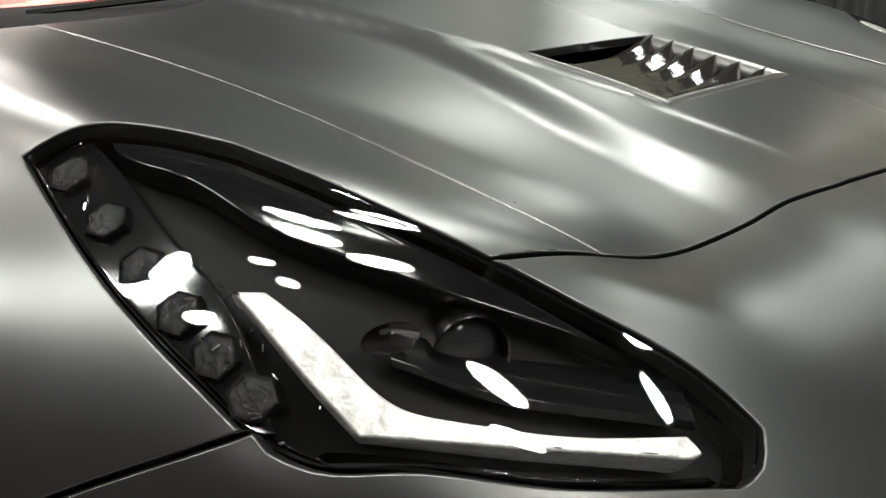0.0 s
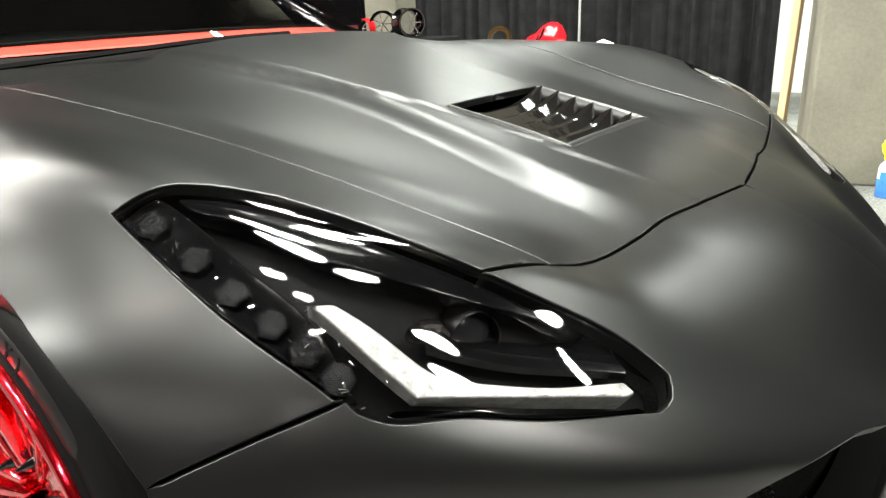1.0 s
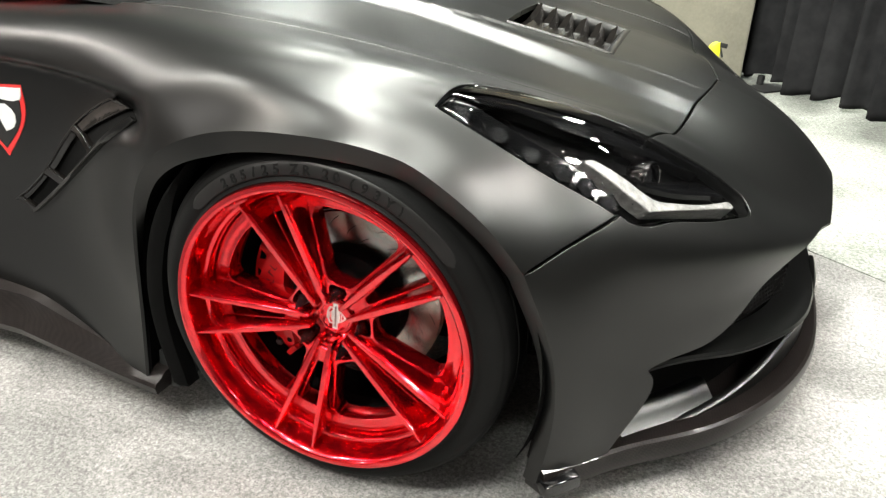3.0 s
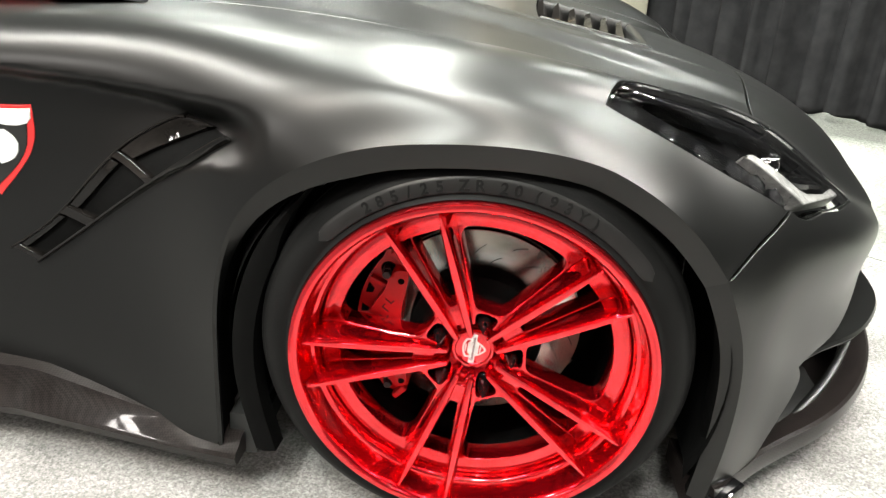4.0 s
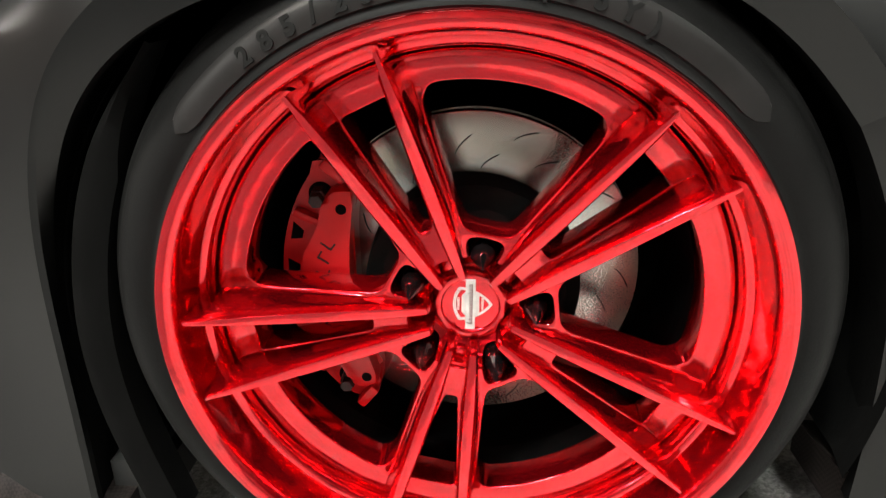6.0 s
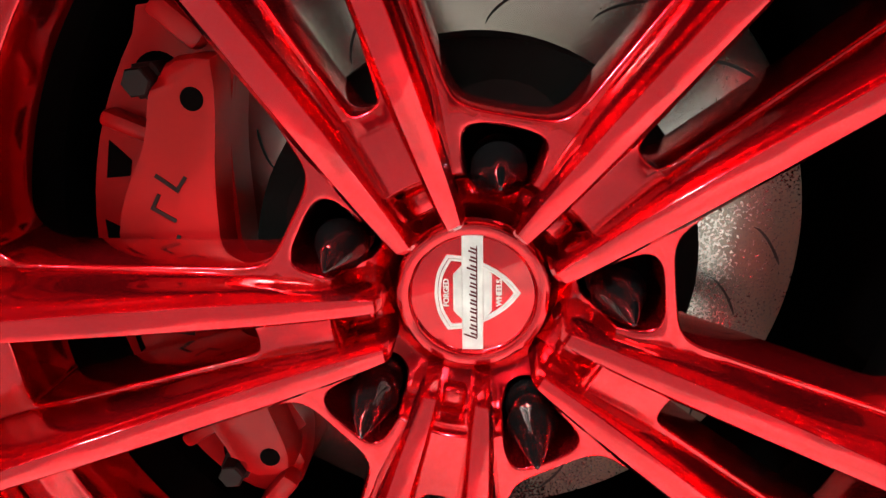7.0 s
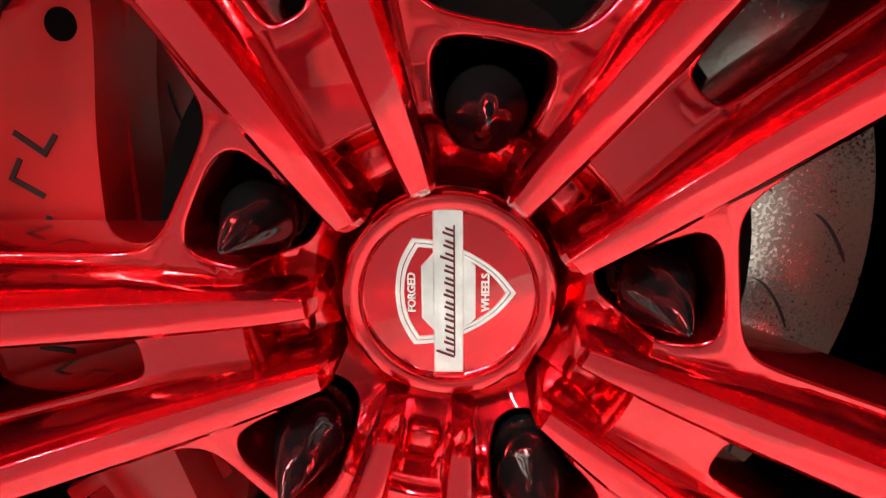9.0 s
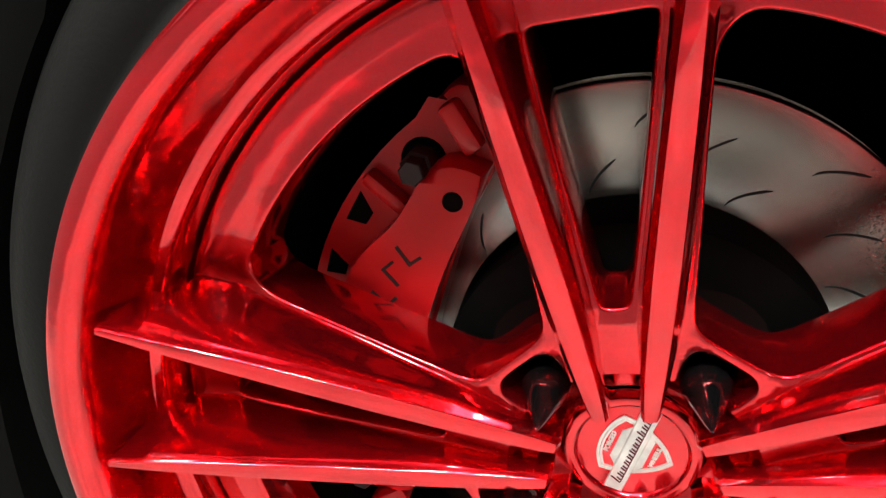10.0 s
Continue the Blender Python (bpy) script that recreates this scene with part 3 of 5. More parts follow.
mesh_object("inner_shell", shell_verts, shell_faces + [tuple(k + m_shell for k in f[::-1]) for f in shell_faces], DARK, car, "matt black shell under the panels")
liner = lathe([(.372, .03), (.385, .08), (.39, .44)], 40, (0, 0, .30), start=-25, sweep=230)
part("wheel_liner", liner, DARK, car, "black wheel arch liner", 60)
part("underbody", box(bmesh.new(), (3.0, 1.5, .03), pose(-1.95, 1.0, .14)), DARK, car, "black underside")
part("bulkhead", box(bmesh.new(), (.02, 1.8, .50), pose(-.445, 1.0, .36)), DARK, car, "black wall behind the arch")
part("inner_wall", box(bmesh.new(), (.78, .02, .56), pose(0, .46, .34)), DARK, car, "black wall behind the wheel")

# ---- the front wheel: candy red, five pairs of fins ----
HUB = (0, 0, .325)
AXIS = 110.4  # degrees of the first pair of fins
wheel = part("wheel", lathe([
    (.2640, .016), (.2680, .006), (.2686, -.002), (.2668, -.0062), (.2620, -.0075), (.2568, -.0060), (.2532, -.0015), (.2515, .006),
    (.2495, .020), (.2470, .034), (.2455, .0375), (.2412, .0385), (.2388, .0405), (.2376, .045), (.2355, .058), (.2350, .075)], 160, HUB),
    RED, car, "candy red forged wheel with paired fins", 38)
part("inner_barrel", lathe([(.2345, .074), (.226, .10), (.215, .13), (.213, .24), (.236, .27)], 96, HUB), DARK, wheel, "black inner barrel")

def hub_point(angle, rho, tau, y):
    a = radians(angle)
    return Vector((HUB[0] + rho * math.cos(a) - tau * math.sin(a), y, HUB[2] + rho * math.sin(a) + tau * math.cos(a)))


def fin_line(rho):
    """How far a fin's middle lies from the axis of its pair."""
    return .0109 + (rho - .0373) * .1345


def plate_front(r):
    """Depth of the spoke plate's face: a sunk land round the cap, a flat web, arms that fall back to the ring."""
    return np.interp(r, (.030, .0375, .0500, .0540, .0565, .0580, .0950, .1500, .1900, .2060, .2120, .2300, .2345),
                     (.0770, .0730, .0640, .0595, .0480, .0460, .0460, .0510, .0550, .0570, .0572, .0528, .0545))


def softened(loop, reach, step=.0012):
    """A closed outline cut into short, even pieces, its corners rounded over about that reach."""
    p = np.array(loop, float)
    q = np.concatenate([p, p[:1]])
    s = np.concatenate([[0], np.cumsum(np.linalg.norm(np.diff(q, axis=0), axis=1))])
    n = int(s[-1] / step)
    t = np.linspace(0, s[-1], n, endpoint=False)
    fine = np.stack([np.interp(t, s, q[:, 0]), np.interp(t, s, q[:, 1])], 1)
    k = np.arange(n)
    d = np.minimum(k, n - k) * s[-1] / n
    w = np.exp(-.5 * (d / (reach * .5)) ** 2)
    w /= w.sum()
    out = np.real(np.fft.ifft(np.fft.fft(fine, axis=0) * np.fft.fft(w)[:, None], axis=0))
    return out[::2]


def turned(points, angle):
    """Points given along and across a radius, in the wheel's own plane."""
    c, s = math.cos(radians(angle)), math.sin(radians(angle))
    return [(a * c - b * s, a * s + b * c) for a, b in points]


def window(axis):
    """The opening between two neighbouring pairs of fins."""
    def edge(rho):
        return fin_line(rho) + np.interp(rho, (.08, .10, .14, .18, .21), (.0128, .0125, .0118, .0112, .0112))
    low = [(rho, -edge(rho)) for rho in np.linspace(.078, .2045, 12)]
    one = turned(low, axis)
    two = turned([(a, -b) for a, b in low], axis - 72)
    arc = [(.2105 * math.cos(radians(a)), .2105 * math.sin(radians(a))) for a in np.linspace(axis - 15, axis - 57, 16)]
    flat = turned([(.0795, -.020), (.0795, .020)], axis - 36)
    return softened([p for p in one if math.hypot(*p) < .205] + arc + [p for p in two[::-1] if math.hypot(*p) < .205] + flat, .013)


def slot_between(axis):
    """The slot between the two fins of a pair."""
    def edge(rho):
        return fin_line(rho) - np.interp(rho, (.09, .12, .15, .18, .21), (.0108, .0096, .0086, .0078, .0074))
    side = [(rho, edge(rho)) for rho in np.linspace(.0885, .2075, 12)]
    return softened(turned(side + [(a, -b) for a, b in side[::-1]], axis), .0065)


def pocket(angle):
    """A rounded three-cornered bolt pocket."""
    half = [(.0772, 0), (.0768, .0098), (.0748, .0152), (.0700, .0174), (.0612, .0158), (.0515, .0119), (.0452, .0062), (.0440, 0)]
    return softened(turned(half + [(a, -b) for a, b in half[-2:0:-1]], angle), .003)


def spoke_plate():
    """Hub, arms and ring in one plate, with its openings, their rounded front edges and deep walls."""
    from mathutils.geometry import delaunay_2d_cdt
    holes = [window(AXIS - 72 * k) for k in range(5)] + [slot_between(AXIS - 72 * k) for k in range(5)] + [pocket(AXIS - 36 - 72 * k) for k in range(5)]
    ring = np.linspace(0, 2 * math.pi, 241)[:-1]
    outer = np.stack([.2335 * np.cos(ring), .2335 * np.sin(ring)], 1)
    holes.append(np.stack([.0318 * np.cos(ring[::3]), .0318 * np.sin(ring[::3])], 1))
    pts, edges, spans = [], [], []
    for lp in [outer] + holes:
        s = len(pts)
        pts += [tuple(p) for p in lp]
        edges += [(s + i, s + (i + 1) % len(lp)) for i in range(len(lp))]
        spans.append((s, len(lp)))
    # rings of points where the face changes its slope
    for r in (.0340, .0375, .0410, .0445, .0475, .0500, .0520, .0540, .0552, .0565, .0580, .0600, .0640, .0700, .0800, .0900, .0960, .105, .12, .135, .15, .165, .18, .195, .206, .212, .221, .2300):
        n = max(60, int(6.283 * r / (.0028 if r < .062 else .006)))
        for k in range(n):
            p = np.array((r * math.cos(6.2832 * k / n), r * math.sin(6.2832 * k / n)))
            pts.append(tuple(p))
    out = delaunay_2d_cdt([Vector(p) for p in pts], edges, [], 0, 1e-7)
    uv = np.array([tuple(v) for v in out[0]])
    back = {o: i for i, olds in enumerate(out[3]) for o in olds}
    tris = np.array(out[2])
    mid = uv[tris].mean(1)
    keep = inside(outer, mid)
    for lp in holes:
        keep &= ~inside(np.array(lp), mid)
    tris = tris[keep]
    front = plate_front(np.hypot(uv[:, 0], uv[:, 1]))
    verts = np.stack([uv[:, 0], front, uv[:, 1] + HUB[2]], 1)
    faces = [tuple(t) for t in tris]
    extra = []
    base = len(verts)
    for j, (s, n) in enumerate(spans):
        ids = [back[s + i] for i in range(n)]
        loop = uv[ids]
        y = front[ids]
        tang = np.roll(loop, -1, axis=0) - np.roll(loop, 1, axis=0)
        tang /= np.linalg.norm(tang, axis=1)[:, None] + 1e-12
        side = np.stack([tang[:, 1], -tang[:, 0]], 1)
        turn_area = np.sum(loop[:, 0] * np.roll(loop[:, 1], -1) - np.roll(loop[:, 0], -1) * loop[:, 1])
        side = side * (1 if turn_area > 0 else -1) * (-1 if j else 1)  # out of the metal
        deep = .030 if j in (0,) or j > 10 else .036
        rows = [ids]
        for push, fall in ((.0007, .0003), (.0012, .0012), (.0014, deep)):
            at = base + len(extra)
            extra += [(p[0] + push * q[0], yy + fall, p[1] + push * q[1] + HUB[2]) for p, q, yy in zip(loop, side, y)]
            rows.append(list(range(at, at + n)))
        for a, b in zip(rows[:-1], rows[1:]):
            faces += [(a[i], a[(i + 1) % n], b[(i + 1) % n], b[i]) for i in range(n)]
    bm = bmesh.new()
    vs = [bm.verts.new(v) for v in [tuple(v) for v in verts] + extra]
    for f in faces:
        if len(set(f)) > 2:
            bm.faces.new([vs[i] for i in f])
    loose = [v for v in bm.verts if not v.link_faces]
    bmesh.ops.delete(bm, geom=loose, context="VERTS")
    return bm


part("spoke_plate", spoke_plate(), RED, wheel, smooth=42)


def make_spoke(angle, way):
    """One fin: a bevelled flat-topped ridge that rises from the hub to the lip, on hollow flanks."""
    stations = [  # rho, ridge y, half width of ridge, whole half width on the outer side, on the inner side
        (.0352, .0425, .0016, .0040, .0040),
        (.0373, .0392, .0026, .0048, .0046),
        (.0450, .0376, .0033, .0056, .0054),
        (.0560, .0354, .0038, .0070, .0064),
        (.0640, .0339, .0041, .0080, .0070),
        (.0850, .0299, .0046, .0112, .0094),
        (.1000, .0271, .0047, .0118, .0098),
        (.1150, .0242, .0048, .0116, .0092),
        (.1500, .0176, .0046, .0111, .0081),
        (.1850, .0109, .0040, .0106, .0072),
        (.2000, .0081, .0036, .0106, .0072),
        (.2120, .0058, .0031, .0112, .0080),
        (.2230, .0037, .0026, .0118, .0084),
        (.2268, .0030, .0024, .0112, .0080),
        (.2280, .0028, .0023, .0036, .0034),
        (.2340, .0016, .0019, .0029, .0028),
        (.2445, -.0003, .0014, .0022, .0022),
    ]
    rings = []
    for rho, yr, wr, outer, inner in stations:
        off = way * fin_line(rho)
        yf = float(plate_front(rho)) + .0006 if rho < .2275 else .052 - (rho - .2275) * .9
        d = yf - yr

        def side(wide):
            flare = wide - wr
            lip = min(.0042, d * .17)
            fl, top = flare - .0010, yr + lip * .6
            knee = max(top + .46 * fl * 1.6 + .001, yr + .55 * d)
            foot = [(wr + .0010 + fl * (.56 + .44 * (1 - math.cos(q))), knee + (yf - knee) * math.sin(q)) for q in np.radians((0, 20, 40, 58, 74, 90))]
            return [(wr, yr), (wr + .0005, yr + .0006), (wr + .0010, top), (wr + .0010 + .24 * fl, top + .20 * fl * 1.6), (wr + .0010 + .48 * fl, top + .46 * fl * 1.6)] + foot + [(wide - .0004, yf + .004)]

        plus, minus = side(outer if way > 0 else inner), side(inner if way > 0 else outer)
        prof = [(-t, y) for t, y in minus[::-1]] + [(0, yr - wr * .13)] + plus
        rings.append([hub_point(angle, rho, off + t, y) for t, y in prof])
    return part("spoke", sweep_strip(rings, closed=True), RED, wheel, smooth=34)


for k in range(5):
    for way in (-1, 1):
        make_spoke(AXIS - 72 * k, way)
    # a milled step on the web between the fins, next to the cap
    m = Matrix.Translation(hub_point(AXIS - 72 * k, .0475, 0, .0635)) @ Matrix.Rotation(radians(-AXIS + 72 * k), 4, "Y")
    part("hub_step", box(bmesh.new(), (.0105, .010, .0110), m, .0022), RED, wheel, smooth=50)

for k in range(5):
    a = AXIS - 36 - 72 * k
    nut = lathe([(0, .0193), (.0007, .0197), (.0030, .0258), (.0066, .0370), (.0098, .0468), (.0108, .0496), (.0110, .0512), (.0106, .0524), (.0098, .0530), (.0098, .0640), (.0104, .0650), (.0112, .0660), (.0112, .0960)], 28)
    bmesh.ops.translate(nut, verts=nut.verts, vec=hub_point(a, .0591, 0, 0))
    part("spike_nut", nut, GLOSSBLACK, wheel, "gloss black spiked wheel nut", 30)
    seat = lathe([(.0, .082), (.030, .082)], 24)
    bmesh.ops.translate(seat, verts=seat.verts, vec=hub_point(a, .0600, 0, 0))
    part("nut_seat", seat, DARK, wheel)

cap = part("centre_cap", lathe([(0, .0664), (.0262, .0664), (.0268, .0660), (.0278, .0643), (.0284, .0640), (.0314, .0637), (.0322, .0640), (.0327, .0650), (.0328, .0700), (.0336, .0705)], 96, HUB), RED, car, "candy red centre cap with a silver emblem", 30)
turn = Matrix.Translation((0, 0, HUB[2] + .0012)) @ Matrix.Rotation(radians(-84.7), 4, "Y")
# emblem in its own x (along the bar) and z (towards the flat side of the shield)
half = curve([(.0172, .0108), (.0090, .0150), (0, .0163)], 10).tolist()
right = curve([(.0172, .0108), (.0163, .0030), (.0134, -.0050), (.0094, -.0118), (.0050, -.0168), (0, -.0206)], 20).tolist()
shield = [(-x, z) for x, z in half] + half[-2::-1] + right[1:] + [(-x, z) for x, z in right[-2:0:-1]]


def band(loop, f, y, cz):
    bm = bmesh.new()
    a = [bm.verts.new(turn @ Vector((x, y, z))) for x, z in loop]
    b = [bm.verts.new(turn @ Vector((x * f, y, cz + (z - cz) * f))) for x, z in loop]
    n = len(loop)
    for i in range(n):
        bm.faces.new((a[i], a[(i + 1) % n], b[(i + 1) % n], b[i]))
    geom = bmesh.ops.extrude_face_region(bm, geom=list(bm.faces))["geom"]
    for v in geom:
        if isinstance(v, bmesh.types.BMVert):
            v.co.y += .0010
    return bm


part("emblem_shield", band(shield, .925, .0656, -.001), SILVER, cap, "engraved silver shield outline")
part("emblem_shield", band([(x * .908, -.001 + (z + .001) * .908) for x, z in shield], .93, .0656, -.001), SILVER, cap)
octagon = [(-.0125, .0046), (-.0084, .0083), (.0084, .0083), (.0125, .0046), (.0125, -.0046), (.0084, -.0083), (-.0084, -.0083), (-.0125, -.0046)]
part("emblem_block", prism(octagon, .0658, .0668, .0002, m=turn), SILVER, cap)
for z, reach in ((.0054, .0108), (.0063, .0098), (.0072, .0088), (-.0054, .0108), (-.0063, .0098), (-.0072, .0088)):
    part("emblem_rib", prism([(-reach, z - .00026), (reach, z - .00026), (reach, z + .00026), (-reach, z + .00026)], .0654, .0660, m=turn), SILVER, cap)
part("emblem_bar", prism([(-.0264, -.0046), (.0264, -.0046), (.0264, .0046), (-.0264, .0046)], .0649, .0668, .0004, turn), SILVER, cap, "engraved silver bar")
part("emblem_frame", prism([(-.0256, .0034), (.0256, .0034), (.0256, .0038), (-.0256, .0038)], .0646, .0652, m=turn), SILVER, cap)
part("emblem_frame", prism([(-.0256, -.0038), (.0256, -.0038), (.0256, -.0034), (-.0256, -.0034)], .0646, .0652, m=turn), SILVER, cap)
# the maker's word becomes slanted strokes along the bar
for k in range(11):
    s = -.0212 + k * .0039
    tall = (.0056, .0032, .0030, .0030, .0030, .0032, .0030, .0030, .0042, .0032, .0034)[k]
    for shift, high in ((0, tall), (.0016, .0026)):
        lean = high * .38
        x = s + shift
        part("emblem_stroke", prism([(x, -.0018), (x + .00065, -.0018), (x + .00065 + lean, -.0018 + high), (x + lean, -.0018 + high)], .0644, .0650, m=turn), ENGRAVED, cap)
part("emblem_stroke", prism([(-.0205, -.0021), (.0215, -.0021), (.0215, -.0016), (-.0205, -.0016)], .0645, .0650, m=turn), ENGRAVED, cap)
for word, z in (("FORGED", .0112), ("WHEELS", -.0114)):
    me = letters(word, .0033, .0003, .00010)
    me.transform(turn @ Matrix.Translation((0, .0659, z)) @ Matrix.Rotation(radians(90), 4, "X"))
    me.materials.append(SILVER)
    ob = new("emblem_word", me)
    ob.parent = cap
    tagged(ob, "small silver word " + word)

# tyre with its raised size marking
tyre = part("tyre", lathe([
    (.2560, .022), (.2620, .012), (.2665, .0045), (.2700, .0030), (.2740, .0075), (.2765, .0080), (.2800, .0072), (.2900, .0080), (.3000, .0120),
    (.3080, .0190), (.3125, .0250), (.3135, .0275), (.3165, .0300), (.3210, .0380), (.3240, .0500), (.3248, .0620), (.3215, .0630), (.3215, .0680), (.3250, .0690), (.3255, .12),
    (.3215, .121), (.3215, .129), (.3255, .13), (.3255, .20), (.3240, .27), (.3160, .295), (.28, .30), (.25, .29)], 160, HUB), RUBBER, car, "low-profile black tyre", 40)
# a band over the sidewall whose lighter grey stands for reflected light
rings = []
for s in np.linspace(0, 1, 73):
    a = 138 - 102 * s
    end = min(1, math.sqrt(max(0, 1 - max(0, 1 - min(s, 1 - s) / .055) ** 2)) + .04)
    ring = []
    for f in (-1, -.9, -.5, 0, .5, .9, 1):
        r = .2885 + .0115 * f * end
        y = float(np.interp(r, (.2800, .2900, .3000, .3080), (.0072, .0080, .0120, .0190)))
        ring.append(hub_point(a, r, 0, y - (.0007 if abs(f) < .95 else -.0006)))
    rings.append(ring)
part("sheen_band", sweep_strip(rings), RUBBERSHEEN, tyre, "smooth band under the raised tyre letters, sheen painted in grey", 40)
groups = [("285/25", 121.0, 4.15), ("ZR", 94.0, 4.1), ("20", 83.7, 3.6), ("(93Y)", 75.0, 4.2)]
for word, first, pitch in groups:
    for k, ch in enumerate(word):
        me = letters(ch, .0205, .0006, .0007)
        a = first - pitch * k
        p = hub_point(a, .2872, 0, .0070)
        me.transform(Matrix.Translation(p) @ Matrix.Rotation(radians(90 - a), 4, "Y") @ Matrix.Rotation(radians(90), 4, "X") @ Matrix.Rotation(radians(-14), 4, "X"))
        me.materials.append(RUBBERTEXT)
        ob = new("raised_letter", me)
        ob.parent = tyre
        tagged(ob, "raised tyre letter " + ch)

# ---- brake ----
DISC_Y = .1405
disc = part("brake_disc", lathe([(.098, DISC_Y), (.1650, DISC_Y), (.1665, DISC_Y + .0012), (.1665, DISC_Y + .008), (.161, DISC_Y + .0085), (.161, DISC_Y + .017), (.1665, DISC_Y + .0175), (.1665, DISC_Y + .026), (.10, DISC_Y + .026)], 128, HUB), STEEL, car, "slotted steel brake disc with rust at its front side", 40)
part("disc_hat", lathe([(.0, .098), (.082, .098), (.100, .100), (.105, .104), (.1070, DISC_Y + .0004)], 72, HUB), DARK, disc, "black disc bell", 40)
for k in range(30):
    a0 = 82 - 12 * k
    r0, r1 = ((.1098, .1265), (.1425, .1580), (.1235, .1435))[k % 3]
    pts = []
    for s in np.linspace(0, 1, 9):
        r = r0 + (r1 - r0) * s
        a = a0 - 7.8 * s ** 1.45
        w = .00085 * min(1, 6 * min(s, 1 - s) + .35)
        pts.append([hub_point(a, r + w, 0, DISC_Y - .0004), hub_point(a, r - w, 0, DISC_Y - .0004), hub_point(a, r - w, 0, DISC_Y + .0004), hub_point(a, r + w, 0, DISC_Y + .0004)])
    part("slot", sweep_strip(pts, closed=True), BLACK, disc)


def polar_outline(shape):
    return [(r * math.cos(radians(a)), HUB[2] + r * math.sin(radians(a))) for r, a in shape]


body_shape = curve([(.150, 130), (.172, 126.5), (.187, 129), (.190, 136)], 8).tolist() + [(.1905, a) for a in range(140, 214, 4)]
body_shape += curve([(.190, 217), (.184, 226), (.172, 229), (.152, 226), (.138, 220)], 10).tolist()
body_shape += curve([(.129, 213), (.119, 197), (.116, 180), (.118, 165), (.128, 150), (.138, 140), (.150, 130)], 16).tolist()[:-1]
caliper = part("brake_caliper", prism(polar_outline(body_shape), .1150, .175, .005), REDPAINT, car, "red brake caliper with black lettering bars", 40)
# the raised face, narrowed at both ends where the bolts sit
face_shape = curve([(.150, 133), (.163, 137), (.164, 146), (.1605, 153), (.164, 160), (.1675, 168), (.168, 180), (.1675, 192), (.164, 200), (.1605, 207), (.164, 214), (.163, 221), (.150, 224), (.137, 219)], 44).tolist()
face_shape += curve([(.129, 211), (.121, 197), (.118, 180), (.120, 165), (.129, 149), (.138, 140), (.150, 133)], 18).tolist()[1:-1]
part("bridge", prism(polar_outline(face_shape), .0930, .1160, .0075), REDPAINT, caliper, "", 40)
for s in (1, -1):
    # a rib from the raised face to the outer edge on each side of the bolt
    for a, r0, r1, w in ((134, .160, .188, .0055), (152, .160, .188, .0042)):
        rib = bmesh.new()
        box(rib, (r1 - r0, .014, w * 2), Matrix.Translation(hub_point(180 - s * (180 - a), (r0 + r1) / 2, 0, .1105)) @ Matrix.Rotation(radians(-(180 - s * (180 - a))), 4, "Y"), .003)
        part("rib", rib, REDPAINT, caliper, smooth=40)
    a = 180 - s * (180 - 143.6)
    bolt = lathe([(0, .0905), (.0062, .0905), (.0070, .0915), (.0072, .100), (.0090, .1010), (.0092, .1165)], 6)
    bmesh.ops.translate(bolt, verts=bolt.verts, vec=hub_point(a, .1715, 0, 0))
    part("bolt", bolt, BLACK, caliper, "black bolt")
    # flat black discs paint the shade of the bolt's well and a hole
    well_shade = lathe([(0, .1142), (.0120, .1142), (.0124, .1152)], 24)
    bmesh.ops.translate(well_shade, verts=well_shade.verts, vec=hub_point(a, .1715, 0, 0))
    part("recess_shade", well_shade, DARK, caliper, "black disc round the bolt, painted shade of a well")
    hole = lathe([(0, .0924), (.0050, .0924), (.0054, .0931)], 20)
    bmesh.ops.translate(hole, verts=hole.verts, vec=hub_point(180 - s * (180 - 141.4), .1478, 0, 0))
    part("hole_shade", hole, DARK, caliper)
    # black patches on the face paint the shade of uncut recesses
    for r, a, tall in ((.1795, 159, .010), (.1795, 171, .008)):
        at = 180 - s * (180 - a)
        m = Matrix.Translation(hub_point(at, r, 0, 0)) @ Matrix.Rotation(radians(-at), 4, "Y")
        part("recess_shade", prism([(-.006, -tall * .3 * s), (.006, -tall * s), (.005, tall * .9 * s), (-.006, tall * .5 * s)], .1143, .117, m=m), DARK, caliper, "black patch on the caliper, painted shade of a recess")
# the maker's word becomes plain slanted bars
for k in range(8):
    a = 157.5 + k * 5.9
    slant = Matrix.Translation(hub_point(a, .1465, 0, .0928)) @ Matrix.Rotation(radians(-a + 20), 4, "Y")
    bm = bmesh.new()
    box(bm, (.0128, .0006, .0019), slant)
    part("lettering_bar", bm, BLACK, caliper, "black bar")
    bm = bmesh.new()
    box(bm, (.0017, .0006, .0085), slant @ Matrix.Translation(((-.0054, .0056)[k % 2], -.0001, -.0035)))
    part("lettering_bar", bm, BLACK, caliper)


